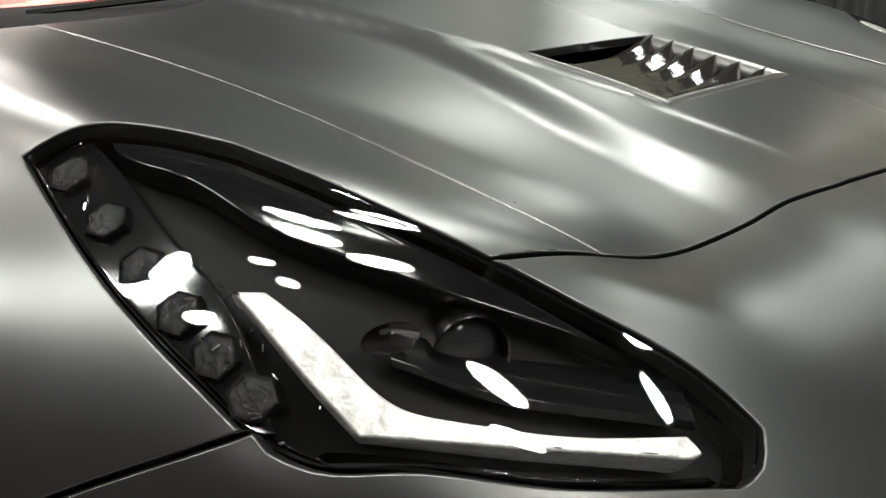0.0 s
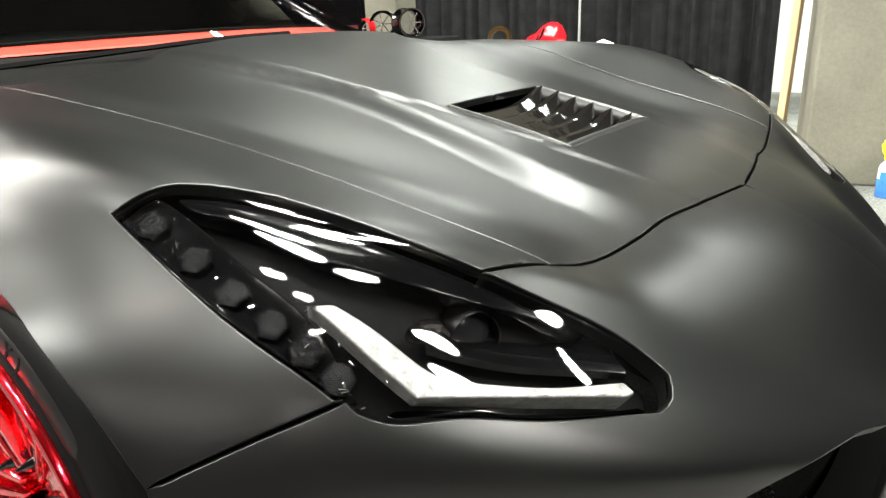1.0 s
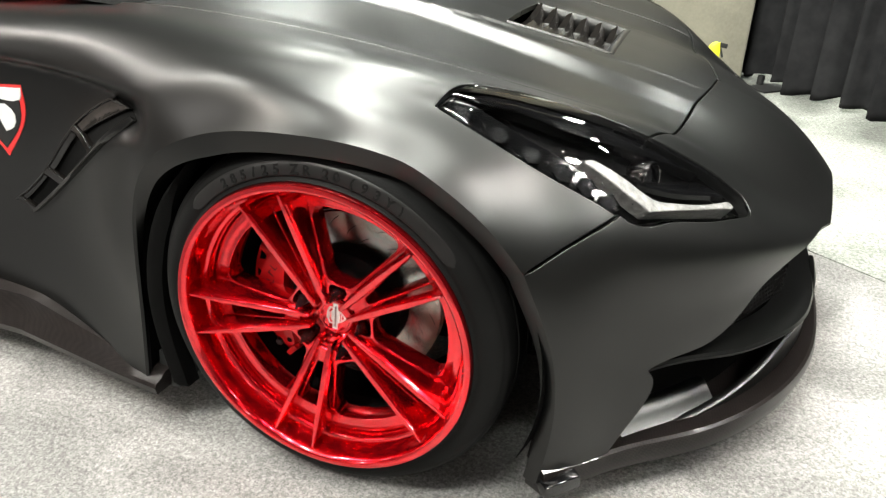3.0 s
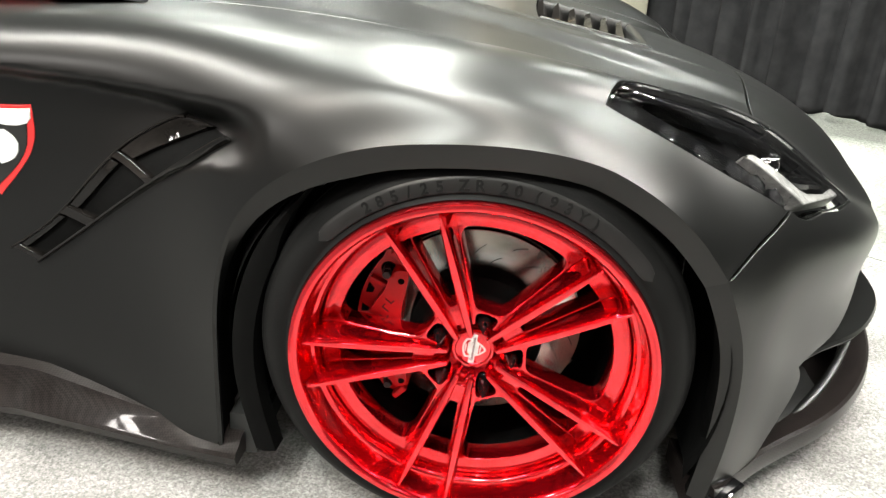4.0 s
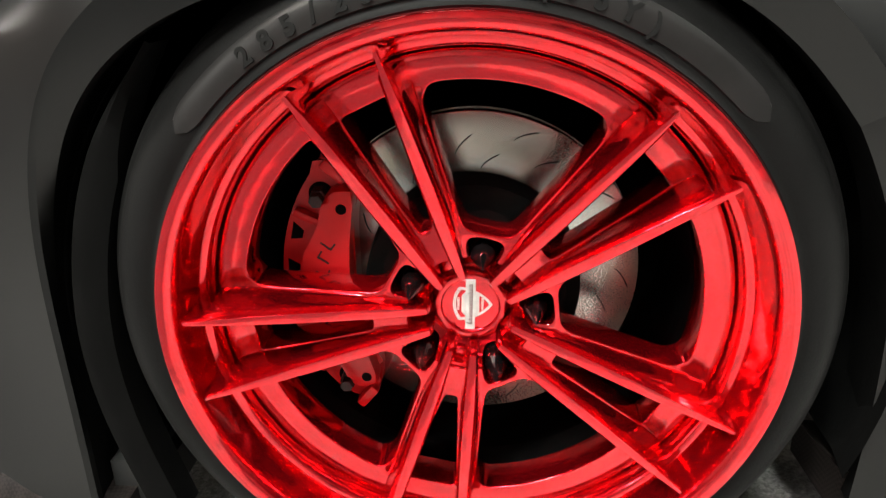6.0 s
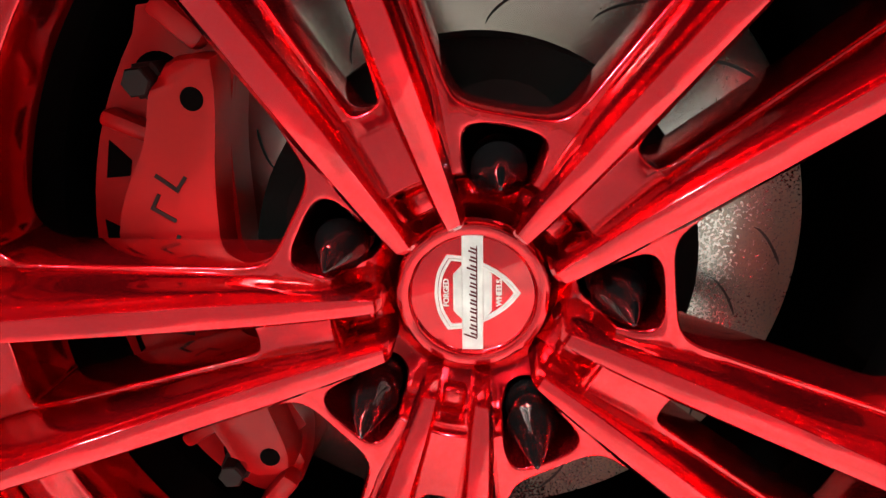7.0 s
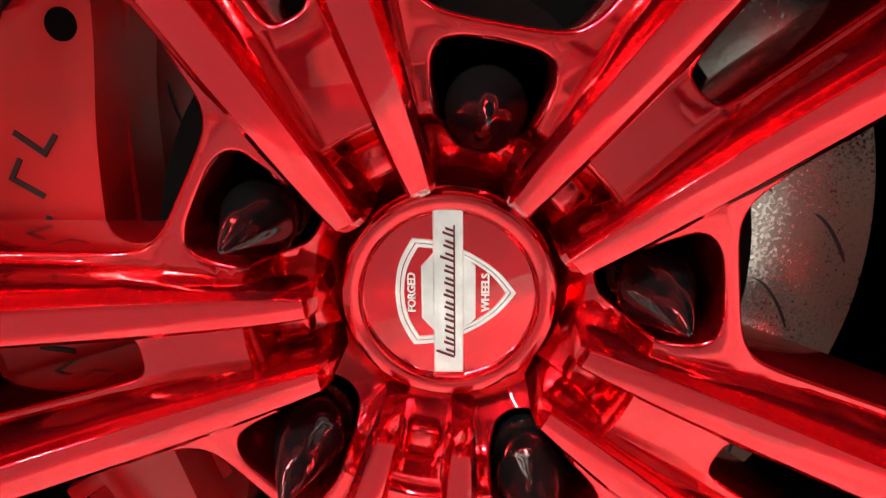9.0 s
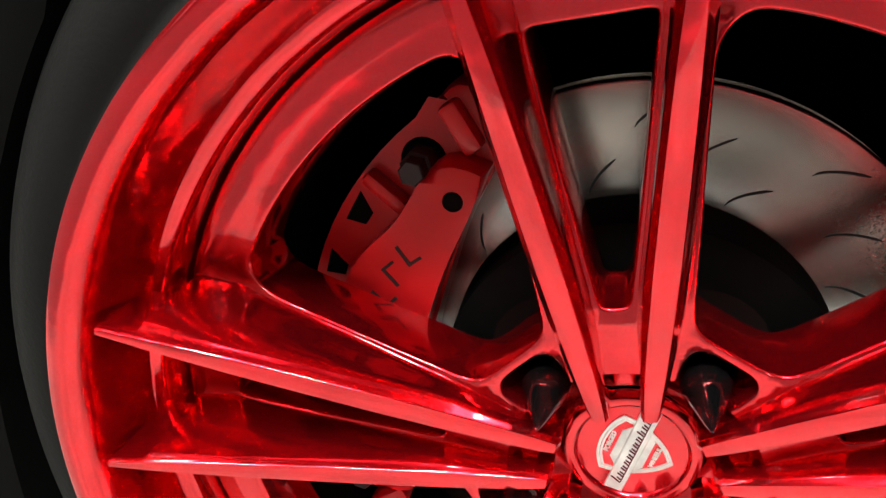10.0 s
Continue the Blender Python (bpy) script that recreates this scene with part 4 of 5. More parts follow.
# ---- headlamps ----
def headlamp(far):
    side = MID * 2
    def put(p):
        return Vector((p[0], side - p[1], p[2])) if far else Vector(p)
    housing = panel("headlight", lamp_edges, HOUSING, car, "dark headlight with a white light bar and six clear LED modules", step=.02, lift=-.045, thick=.02, far=far)
    panel("lens", lamp_edges, LENS, housing, "clear headlight lens", step=.010, thick=.006, far=far, gap=.002).visible_shadow = False
    panel("bezel", [("xy", [(.1862, .1866), (.2121, .2259), (.2549, .2642)], True), ("xy", [(.2549, .2642), (.3282, .2933), (.3976, .3217), (.4605, .3601), (.5619, .4308)], True),
                    ("xy", [(.5619, .4308), (.518, .383), (.458, .318), (.393, .264), (.343, .233), (.258, .206), (.197, .1811), (.1862, .1866)], True)],
          LAMPBLACK, housing, "gloss black inner blade", step=.012, lift=-.016, thick=.02, far=far)
    panel("light_bar", [("xy", [(.3732, .1865), (.3918, .2076)], True), ("xy", [(.3918, .2076), (.4495, .227), (.4913, .2423), (.5155, .2664)], True), ("xy", [(.5155, .2664), (.5635, .3296), (.6095, .4166)], True),
                              ("xy", [(.6095, .4166), (.6230, .4180), (.6215, .4020)], True), ("xy", [(.6215, .4020), (.5575, .2997), (.4897, .2097)], True), ("xy", [(.4897, .2097), (.4426, .1975), (.3732, .1865)], True)],
                WHITEBAR, housing, "frosted white daytime light bar", step=.008, lift=-.006, thick=.028, far=far, rounding=.003)
    panel("lower_trim", [("xy", [(.6404, .4178), (.6172, .3691), (.5638, .2866), (.5134, .2255), (.4759, .1798)], True), ("xy", [(.4759, .1798), (.4911, .2007), (.5608, .2891), (.6249, .3913), (.6404, .4178)], True)],
          GLOSSBLACK, housing, step=.01, lift=-.014, thick=.02, far=far)
    if far:
        return
    inset = [(x + .010, y + .050 * min(1, max(.25, (.47 - x) / .10))) for x, y in LAMP_FLANK]
    panel("border", [("xy", LAMP_FLANK, True), ("xy", [LAMP_FLANK[-1], inset[-1]], True), ("xy", inset[::-1], True), ("xy", [inset[0], LAMP_FLANK[0]], True)],
          LAMPBLACK, housing, "black tray that carries the LED optics", step=.01, lift=-.017, thick=.02)
    for x, y in ((.1965, .1427), (.2563, .1473), (.3088, .1497), (.3575, .1539), (.3966, .1596), (.4316, .1663)):
        uv = on_skin("xy", [(x, y)])
        n, p = Vector(skin_normal(uv)[0]), Vector(skin(uv)[0])
        turn_m = n.to_track_quat("Z", "X").to_matrix().to_4x4()
        base = Matrix.Translation(put(p - n * .013)) @ turn_m
        pod = lathe([(.0165, .0035), (.0180, .0030), (.0190, .0), (.0190, -.030)], 6, axis="z", start=15)
        bmesh.ops.transform(pod, matrix=base, verts=pod.verts)
        part("led_frame", pod, LAMPBLACK, housing, "dark LED frame")
        led = lathe([(.0, .0046), (.0055, .0045), (.0125, .004), (.0158, .0028), (.0166, .001)], 6, axis="z", start=15)
        bmesh.ops.transform(led, matrix=base, verts=led.verts)
        part("led_module", led, CRYSTAL, housing, "clear six-sided LED optic")
    # small chrome chips, added to make glints and bright edges between the optics
    rng = random.Random(11)
    for k in range(44):
        f = k / 43
        x, y = .182 + .292 * f, .1365 + .033 * f ** .8
        x, y = x + rng.uniform(-.006, .010), y + rng.choice((-.0035, .001, .021, .028)) * rng.uniform(.7, 1.15)
        uv = on_skin("xy", [(x, y)])
        n, p = Vector(skin_normal(uv)[0]), Vector(skin(uv)[0])
        m = Matrix.Translation(p - n * rng.uniform(.006, .014)) @ n.to_track_quat("Z", "X").to_matrix().to_4x4() @ Matrix.Rotation(rng.uniform(0, 3.1), 4, "Z") @ Matrix.Rotation(rng.uniform(-.6, .6), 4, "Y")
        part("chrome_glint", box(bmesh.new(), (rng.uniform(.002, .008), rng.uniform(.0009, .0018), .0012), m, .0003), CHROME, housing, "small chrome chip added as a glint")
    # projector: a dark ring, a clear ball lens and a bright reflector
    aim = Vector((.80, -.30, .05)).normalized()
    c = Vector((.482, .322, .548)) - aim * .012
    m = Matrix.Translation(put(c)) @ aim.to_track_quat("Z", "X").to_matrix().to_4x4()
    tube = lathe([(.034, -.03), (.034, .004), (.0335, .006), (.032, .005), (.031, -.006)], 40, axis="z")
    bmesh.ops.transform(tube, matrix=m, verts=tube.verts)
    part("projector_ring", tube, CHROME_DARK, housing, "gloss black projector ring", 40)
    ball = lathe([(0, .002), (.012, .0008), (.022, -.003), (.029, -.008), (.031, -.012)], 40, axis="z")
    bmesh.ops.transform(ball, matrix=m, verts=ball.verts)
    part("projector_lens", ball, CRYSTAL_CLEAR, housing, "clear projector lens", 40)
    # a stepped shelf below the projector
    shelf = sweep_strip([[Vector((x, y, z)) + Vector(d) for d in ((-.05, .05, .004), (0, 0, .003), (.004, -.003, -.001), (.003, -.002, -.010))] for x, y, z in curve([(.452, .268, .563), (.505, .318, .537), (.560, .392, .512), (.596, .440, .496)], 14)])
    part("shelf", shelf, LAMPBLACK, housing, "gloss black step below the projector", 50)
    bowl = lathe([(.004, -.004), (.012, .0), (.0205, .010), (.022, .012)], 28, axis="z")
    bmesh.ops.transform(bowl, matrix=Matrix.Translation(put((.441, .273, .576))) @ Vector((.9, -.35, .1)).to_track_quat("Z", "X").to_matrix().to_4x4() @ Matrix.Diagonal((.55, 1, 1, 1)), verts=bowl.verts)
    part("reflector", bowl, CHROME_DARK, housing, "dim oval reflector", 40)


CRYSTAL_CLEAR = material("projector_glass", (.010, .010, .011), .12, 0, coat=0, spec=.16, vary=.05, scale=30)
headlamp(False)
headlamp(True)

# ---- hood vent: glossy blades in a dark well ----
well = bmesh.new()
for sx, sy, sz, x, y, z in ((.27, .36, .006, .195, 1.0, .612), (.006, .36, .08, .062, 1.0, .652), (.006, .36, .06, .330, 1.0, .632), (.27, .006, .07, .195, .822, .638), (.27, .006, .07, .195, 1.178, .638)):
    box(well, (sx, sy, sz), pose(x, y, z - (.012 if sz > .01 else 0), 0, 12, 0))
vent = part("hood_vent", well, GLOSSBLACK, car, "gloss carbon hood vent")
for k in range(6):
    x = .086 + k * .042
    z = .694 - k * .0094
    rings = []
    for s in np.linspace(-1, 1, 17):
        y = 1.0 + .166 * s
        dz = -.012 + .030 * max(0, abs(s) - .30) ** 1.6 / .56
        w = 1 - .45 * max(0, abs(s) - .55) / .45
        rings.append([(x - .016 * w, y, z + dz + .001), (x + .004 * w, y, z + dz + .003), (x + .022 * w, y, z + dz - .016), (x + .021 * w, y, z + dz - .019), (x + .003 * w, y, z + dz), (x - .016 * w, y, z + dz - .002)])
    part("vent_blade", sweep_strip(rings, closed=True), VENTGLOSS, vent, smooth=30)
mesh_bars = bmesh.new()
for k in range(40):
    box(mesh_bars, (.24, .0012, .0012), pose(.195, .838 + k * .0083, .640, 0, 12, 0))
part("vent_mesh", mesh_bars, BLACK, vent, "fine black mesh")

# satin rims: the hood's edge turns down into the vent on both sides and in front
def hood_at(x, y):
    return Vector(skin(on_skin("xy", [(x, y if y <= MID else 2 * MID - y)]))[0])


for y, way in ((.832, 1), (1.168, -1)):
    rings = []
    for x in np.linspace(.078, .330, 14):
        z = hood_at(x, y).z
        rings.append([(x, y - way * .006, z - .002), (x, y - way * .004, z + .0025), (x, y + way * .002, z + .0035), (x, y + way * .010, z - .001), (x, y + way * .016, z - .018), (x, y + way * .017, z - .040)])
    part("vent_rim", sweep_strip(rings), PAINT, vent, "satin black rim beside the louvres", 60)
rings = []
for y in np.linspace(.826, 1.174, 15):
    z = hood_at(.322, y).z
    rings.append([(.334, y, z - .005), (.331, y, z - .0005), (.325, y, z + .002), (.314, y, z + .001), (.307, y, z - .012), (.306, y, z - .034)])
part("vent_rim", sweep_strip(rings), PAINT, vent, "satin black rim in front of the louvres", 60)

# ---- side vent behind the arch, badge, sill, splitter, mouth ----
def side_at(x, z, lift=0.0):
    uv = on_skin("xz", [(x, z)])
    return Vector(skin(uv)[0] + skin_normal(uv)[0] * lift)


GILL_UP = [(-.425, .655), (-.537, .594), (-.687, .462), (-.790, .392)]
GILL_LOW = [(-.345, .636), (-.468, .563), (-.612, .465), (-.742, .374)]
gill_a, gill_b = curve(GILL_UP, 60), curve(GILL_LOW, 60)


def gill_line(f, s0, s1, f1=None, count=5):
    """Points across the gill: f from its rear to its front edge, s from its top to its foot."""
    out = []
    for k in range(count):
        t = k / (count - 1)
        s, g = s0 + (s1 - s0) * t, f + ((f if f1 is None else f1) - f) * t
        i = s * 60
        a, b = (np.array([np.interp(i, range(61), c[:, d]) for d in (0, 1)]) for c in (gill_a, gill_b))
        out.append(tuple(a * (1 - g) + b * g))
    return out


def gill_field(f0, f1, s0, s1, f2, f3):
    """Outline of a patch of the gill: from f0..f1 at s0 to f2..f3 at s1."""
    return [("xz", gill_line(f0, s0, s0, f1, 3), True), ("xz", gill_line(f1, s0, s1, f3), True), ("xz", gill_line(f3, s1, s1, f2, 3), True), ("xz", gill_line(f2, s1, s0, f0), True)]


# no holes are cut: a black sheet on the wing paints the openings' shade
side_vent = panel("side_vent", gill_field(0, 1, 0, 1, 0, 1), DARK, car, "gloss carbon gill behind the wheel arch, openings painted as a black sheet", lift=.0015, thick=.004, step=.02)
for f0, f1, s0, s1, f2, f3 in ((0, .62, 0, .31, 0, .36), (0, .22, .36, .64, 0, .32), (0, .22, .71, .97, 0, .32)):
    panel("gill_plate", gill_field(f0, f1, s0, s1, f2, f3), VENTGLOSS, side_vent, "gloss carbon plate", lift=.0085, thick=.008, step=.014, gap=0, rounding=.002)
for s0, s1 in ((.31, .36), (.64, .71), (.955, 1.0)):
    panel("gill_blade", gill_field(0, 1, s0, s0 + (s1 - s0) * .8, 0, 1), VENTGLOSS, side_vent, "gloss carbon gill blade", lift=.0125, thick=.012, step=.012, gap=0, rounding=.003)
for pts, wide in ((GILL_UP, .0035), (GILL_LOW, .0042)):
    rings = []
    for x, z in curve(pts, 30):
        p, n = side_at(x, z), Vector(skin_normal(on_skin("xz", [(x, z)]))[0])
        up = Vector((-.5, 0, .86))
        rings.append([p + up * wide, p + n * .011 + up * wide * .5, p + n * .012 - up * wide * .2, p + n * .010 - up * wide * .8, p - up * wide])
    part("vent_rim", sweep_strip(rings, closed=True), VENTGLOSS, side_vent, "thin gloss rim", smooth=40)

badge_edges = [("xz", [(-.817, .640), (-.692, .645)], True), ("xz", [(-.692, .645), (-.699, .59), (-.737, .535), (-.792, .482)], True), ("xz", [(-.792, .482), (-.827, .535), (-.829, .59), (-.817, .640)], True)]
badge = panel("badge", badge_edges, BADGERED, car, "red shield sticker with a plain white mark", lift=.0015, thick=.001, step=.02)
inner_badge = [("xz", [(-.810, .615), (-.705, .619)], True), ("xz", [(-.705, .619), (-.713, .58), (-.744, .538), (-.790, .50)], True), ("xz", [(-.790, .50), (-.817, .54), (-.819, .58), (-.810, .615)], True)]
panel("badge_field", inner_badge, BLACK, badge, lift=.003, thick=.001, step=.02)
panel("badge_mark", [("xz", [(-.782, .603), (-.747, .604)], True), ("xz", [(-.747, .604), (-.729, .585), (-.739, .555), (-.772, .540)], True), ("xz", [(-.772, .540), (-.779, .57), (-.782, .603)], True)], WHITE, badge, "white mark", lift=.0045, thick=.001, step=.015)
panel("badge_strip", [("xz", [(-.815, .634), (-.694, .639)], True), ("xz", [(-.694, .639), (-.695, .628), (-.815, .622)], True), ("xz", [(-.815, .622), (-.815, .634)], True)], WHITE, badge, "white bar", lift=.0035, thick=.001, step=.02)

door_edges = [("uv", [(door_top[0], V1), door_top], True), ("uv", [door_top, (.0, .62)], True), ("uv", [(.0, .62), (0, V1)], True), ("uv", [(0, V1), (door_top[0], V1)], True)]
panel("door", door_edges, PAINT, car, step=.03)

# side skirt: a carbon blade along the sill
rings = []
for x in np.linspace(-1.35, -.375, 24):
    yb = float(np.interp(x, (-1.35, -.8, -.48, -.375), (.10, .09, .035, .022)))
    tall = .012 + .05 * max(0, min(1, (-.40 - x) / .36))
    rings.append([(x, yb + .09, .118 + tall), (x, yb + .016, .117 + tall), (x, yb + .004, .117 + tall * .4), (x, yb - .012, .117), (x, yb - .016, .110), (x, yb - .013, .094), (x, yb + .09, .088)])
part("side_skirt", sweep_strip(rings, closed=True), CARBON, car, "carbon side skirt", 35)
rings = [[(x, yy, zz) for yy, zz in ((.06, .16), (.05, .088), (.25, .088), (.25, .16))] for x in (-.40, -.355)]
part("skirt_end", sweep_strip(rings, closed=True), BLACK, car)

# splitter: a carbon plate round the front
PLAN = [(.388, .030), (.43, .074), (.490, .134), (.628, .238), (.766, .405), (.845, .595), (.876, .81), (.881, 1.0)]
edge = curve(PLAN, 60)
edge = np.concatenate([edge, (edge * (1, -1) + (0, 2 * MID))[::-1][1:]])
tang = np.gradient(edge, axis=0)
nrm = np.stack([tang[:, 1], -tang[:, 0]], 1)
nrm /= np.linalg.norm(nrm, axis=1)[:, None]
rings = []
for k, ((x, y), (nx, ny)) in enumerate(zip(edge, nrm)):
    s = min(k, len(edge) - 1 - k) / 60
    inset = .06 + .09 * float(ease(np.array([(s - .22) / .2]))[0])
    lift = .018 * math.sin(min(1, s * 1.4) * math.pi) * .5 + .016 * max(0, 1 - s / .09)
    cx, cy = x - nx * inset, max(min(y - ny * inset, 2 * MID - .16), .16)
    rings.append([(cx, cy, .098 + lift), (x - nx * .050, y - ny * .050, .108 + lift), (x - nx * .006, y - ny * .006, .116 + lift), (x, y, .112 + lift), (x + nx * .004, y + ny * .004, .094 + lift), (x - nx * .002, y - ny * .002, .072 + lift * .5), (x - nx * .05, y - ny * .05, .066), (cx, cy, .070)])
splitter = part("front_splitter", sweep_strip(rings, closed=True), CARBON, car, "carbon front splitter", 35)

part("splitter_tip", box(bmesh.new(), (.070, .032, .028), pose(.412, .048, .102, 0, -5, 42), .007), GLOSSBLACK, splitter, "glossy upturned end of the splitter", 40)

# the satin shelf between the bumper's foot and the splitter's lip
rings = []
for x, y in curve([(.500, .178), (.548, .226), (.60, .277), (.655, .340)], 24):
    rings.append([(x + .006, y - .006, .111), (x - .004, y + .004, .119), (x - .014, y + .013, .131), (x - .026, y + .024, .148), (x - .034, y + .032, .149), (x - .06, y + .056, .12)])
part("splitter_shelf", sweep_strip(rings), PAINT, splitter, "satin black shelf behind the splitter's edge", 50)

# mouth: dark back wall, mesh and the blade between the two openings
rings = []
for (x, y) in curve([(.535, .285), (.565, .32), (.62, .38), (.70, .52), (.76, .70), (.80, 1.0)], 30):
    rings.append([(x, y, .088), (x - .015, y + .015, .20), (x - .01, y + .02, .30), (x - .02, y + .045, .385)])
half = [[Vector(p) for p in r] for r in rings]
full = half + [[Vector((p.x, 2 * MID - p.y, p.z)) for p in r] for r in half[::-1][1:]]
part("mouth_back", sweep_strip(full), DARK, bumper, "dark air intake behind the bumper")
rings = []
for s, (x, y, z) in zip(np.linspace(0, 1, 31), curve([(.520, .178, .276), (.575, .232, .272), (.655, .30, .262), (.735, .40, .250), (.795, .52, .236), (.826, .66, .222)], 30)):
    w = .05 + .03 * s
    rings.append([(x + .002, y - .002, z + .006), (x + .005, y - .004, z), (x + .002, y - .001, z - .008), (x - w * .8, y + w * .6, z - .010), (x - w * .8, y + w * .6, z + .004)])
part("intake_blade", sweep_strip(rings, closed=True), PAINT, bumper, "satin black blade across the side intake", 50)
rings = []
for s, (x, y, z) in zip(np.linspace(0, 1, 25), curve([(.826, .66, .222), (.834, .74, .215), (.840, .86, .21), (.842, 1.0, .21)], 24)):
    grow = float(ease(np.array([s * 2.2]))[0])
    rings.append([(x + .002, y, z + .006), (x + .005, y, z), (x + .005 + .007 * grow, y, z - .008 - .092 * grow), (x - .05, y + .02, z - .008 - .092 * grow), (x - .06, y + .02, z + .004)])
part("intake_blade", sweep_strip(rings, closed=True), PAINT, bumper, "", 50)
rings = []
for s, (x, y) in zip(np.linspace(0, 1, 31), curve([(.545, .225), (.62, .30), (.715, .42), (.79, .57), (.83, .70), (.845, .86)], 30)):
    top = .116 + .105 * ease(np.array([s * 1.15]))[0]
    rings.append([(x + .004, y - .004, .100), (x + .008, y - .006, top - .004), (x + .004, y - .003, top), (x - .004, y + .003, top - .002), (x - .008, y + .006, .100)])
part("splitter_lip", sweep_strip(rings, closed=True), PAINT, splitter, "satin black lip rising from the splitter", 50)
honey = bmesh.new()
for i in range(16):
    for j in range(9):
        s = (i + .5 * (j % 2)) / 16
        x, y = .655 + .09 * s, .375 + .16 * s
        bmesh.ops.create_circle(honey, segments=6, radius=.0055, matrix=Matrix.Translation((x, y, .285 + j * .0105)) @ Matrix.Rotation(radians(60), 4, "Z") @ Matrix.Rotation(radians(90), 4, "X"), cap_ends=False)
ring_edges = list(honey.edges)
made = bmesh.ops.extrude_edge_only(honey, edges=ring_edges)["geom"]
for v in made:
    if isinstance(v, bmesh.types.BMVert):
        v.co += Vector((.004, -.003, 0))
part("grille_mesh", honey, BLACK, bumper, "black honeycomb mesh in the intake")

# windscreen, red dash behind it, black cowl and wiper
glass_rings = []
for s in np.linspace(-1, 1, 25):
    y = 1.0 + .70 * s
    xb = -.66 - .30 * abs(s) ** 2.2
    glass_rings.append([(xb, y, .835 - .02 * s * s), (xb - .35, y + (-.05 if s > 0 else .05) * abs(s), 1.02 - .02 * s * s), (xb - .75, y + (-.12 if s > 0 else .12) * abs(s), 1.16 - .03 * s * s)])
part("windscreen", sweep_strip(glass_rings), WINDSCREEN, car, "dark tinted windscreen", 60).visible_shadow = False
dash = []
for s in np.linspace(-1, 1, 25):
    y = 1.0 + .66 * s
    xb = -.69 - .30 * abs(s) ** 2.2
    dash.append([(xb, y, .830 - .02 * s * s), (xb - .07, y, .850 - .02 * s * s), (xb - .10, y, .853 - .02 * s * s), (xb - .40, y, .835 - .02 * s * s)])
part("dashboard", sweep_strip(dash), REDTRIM, car, "red dashboard top behind the windscreen", 40)
rings = []
for f in np.linspace(-.78, .78, 31):
    x, y, z = -.765 - .30 * abs(f) ** 2.2, 1.0 + .66 * f, .8535 - .02 * f * f
    rings.append([(x + .012, y, z - .003), (x + .010, y, z + .002), (x - .022, y, z + .003), (x - .024, y, z - .003)])
part("dash_slot", sweep_strip(rings, closed=True), DARK, car, "black demister slot in the red dashboard", 40)
part("cabin_floor", box(bmesh.new(), (1.0, 1.3, .02), pose(-1.55, 1.0, .80)), DARK, car)
part("cabin_back", box(bmesh.new(), (.02, 1.5, .5), pose(-1.9, 1.0, .98)), DARK, car, "dark cabin behind the seats")
# the cabin's roof and the body behind the doors
rings = []
for x, top, half in ((-1.62, 1.165, .55), (-1.9, 1.185, .57), (-2.3, 1.15, .55), (-2.8, 1.04, .49), (-3.2, .93, .42), (-3.4, .88, .38)):
    low = min(.86, top - .03)
    rings.append([(x, MID + sy * half * k, low + (top - low) * z) for sy, k, z in ((-1, 1.3, 0), (-1, 1.15, .45), (-1, .95, .85), (-1, .6, .98), (1, 0, 1), (1, .6, .98), (1, .95, .85), (1, 1.15, .45), (1, 1.3, 0))])
part("roof", sweep_strip(rings), PAINT, car, "satin black roof and rear window line", 50)
rings = []
for x, half, deck in ((-1.30, .84, .80), (-1.6, .86, .83), (-2.1, .90, .86), (-2.6, .97, .87), (-3.1, .96, .88), (-3.5, .88, .86), (-3.68, .72, .80)):
    tail = max(0, (-3.1 - x) / .58) ** 2
    rings.append([(x, MID + sy * half * k, z) for sy, k, z in ((-1, .97, .12 + .2 * tail), (-1, 1, .32), (-1, .99, .55), (-1, .95, .70), (-1, .84, deck - .04), (-1, .55, deck), (1, 0, deck + .01), (1, .55, deck), (1, .84, deck - .04), (1, .95, .70), (1, .99, .55), (1, 1, .32), (1, .97, .12 + .2 * tail))])
part("rear_body", sweep_strip(rings, closed=True), PAINT, car, "satin black rear bodywork", 60)
for y in (.27, 1.73):
    part("side_window", box(bmesh.new(), (1.5, .02, .40), pose(-1.72, y, .99)), GLOSSBLACK, car, "dark side window")
cowl = []
for s in np.linspace(-1, 1, 25):
    y = 1.0 + .72 * s
    xf = -.50 - .06 * (1 - abs(s))
    xb = -.70 - .30 * abs(s) ** 2.2
    cowl.append([(xf, y, .74), (xf - .05, y, .785 - .005 * s * s), (xb, y, .822 - .012 * s * s)])
part("cowl", sweep_strip(cowl), DARK, car, "black plastic cowl below the windscreen", 60)
wiper_rings = []
for x, y, z in curve([(-.76, .36, .806), (-.68, .58, .822), (-.64, .85, .838), (-.64, 1.1, .842)], 24):
    wiper_rings.append([(x + .006, y, z - .008), (x, y, z), (x - .006, y, z - .008), (x, y, z - .012)])
part("wiper", sweep_strip(wiper_rings, closed=True), DARK, car, "black wiper arm")


# ---- the hall: carpet, drapes, a concrete pillar and what stands behind the car ----
def sheet(name, corners, z, mat, label, kind="structure"):
    bm = bmesh.new()
    top = [bm.verts.new((x, y, z)) for x, y in corners]
    low = [bm.verts.new((x, y, z - .03)) for x, y in corners]
    bm.faces.new(top)
    bm.faces.new(low[::-1])
    n = len(corners)
    for i in range(n):
        bm.faces.new((top[i], low[i], low[(i + 1) % n], top[(i + 1) % n]))
    return tagged(part(name, bm, mat, None), label, "floor", kind=kind)


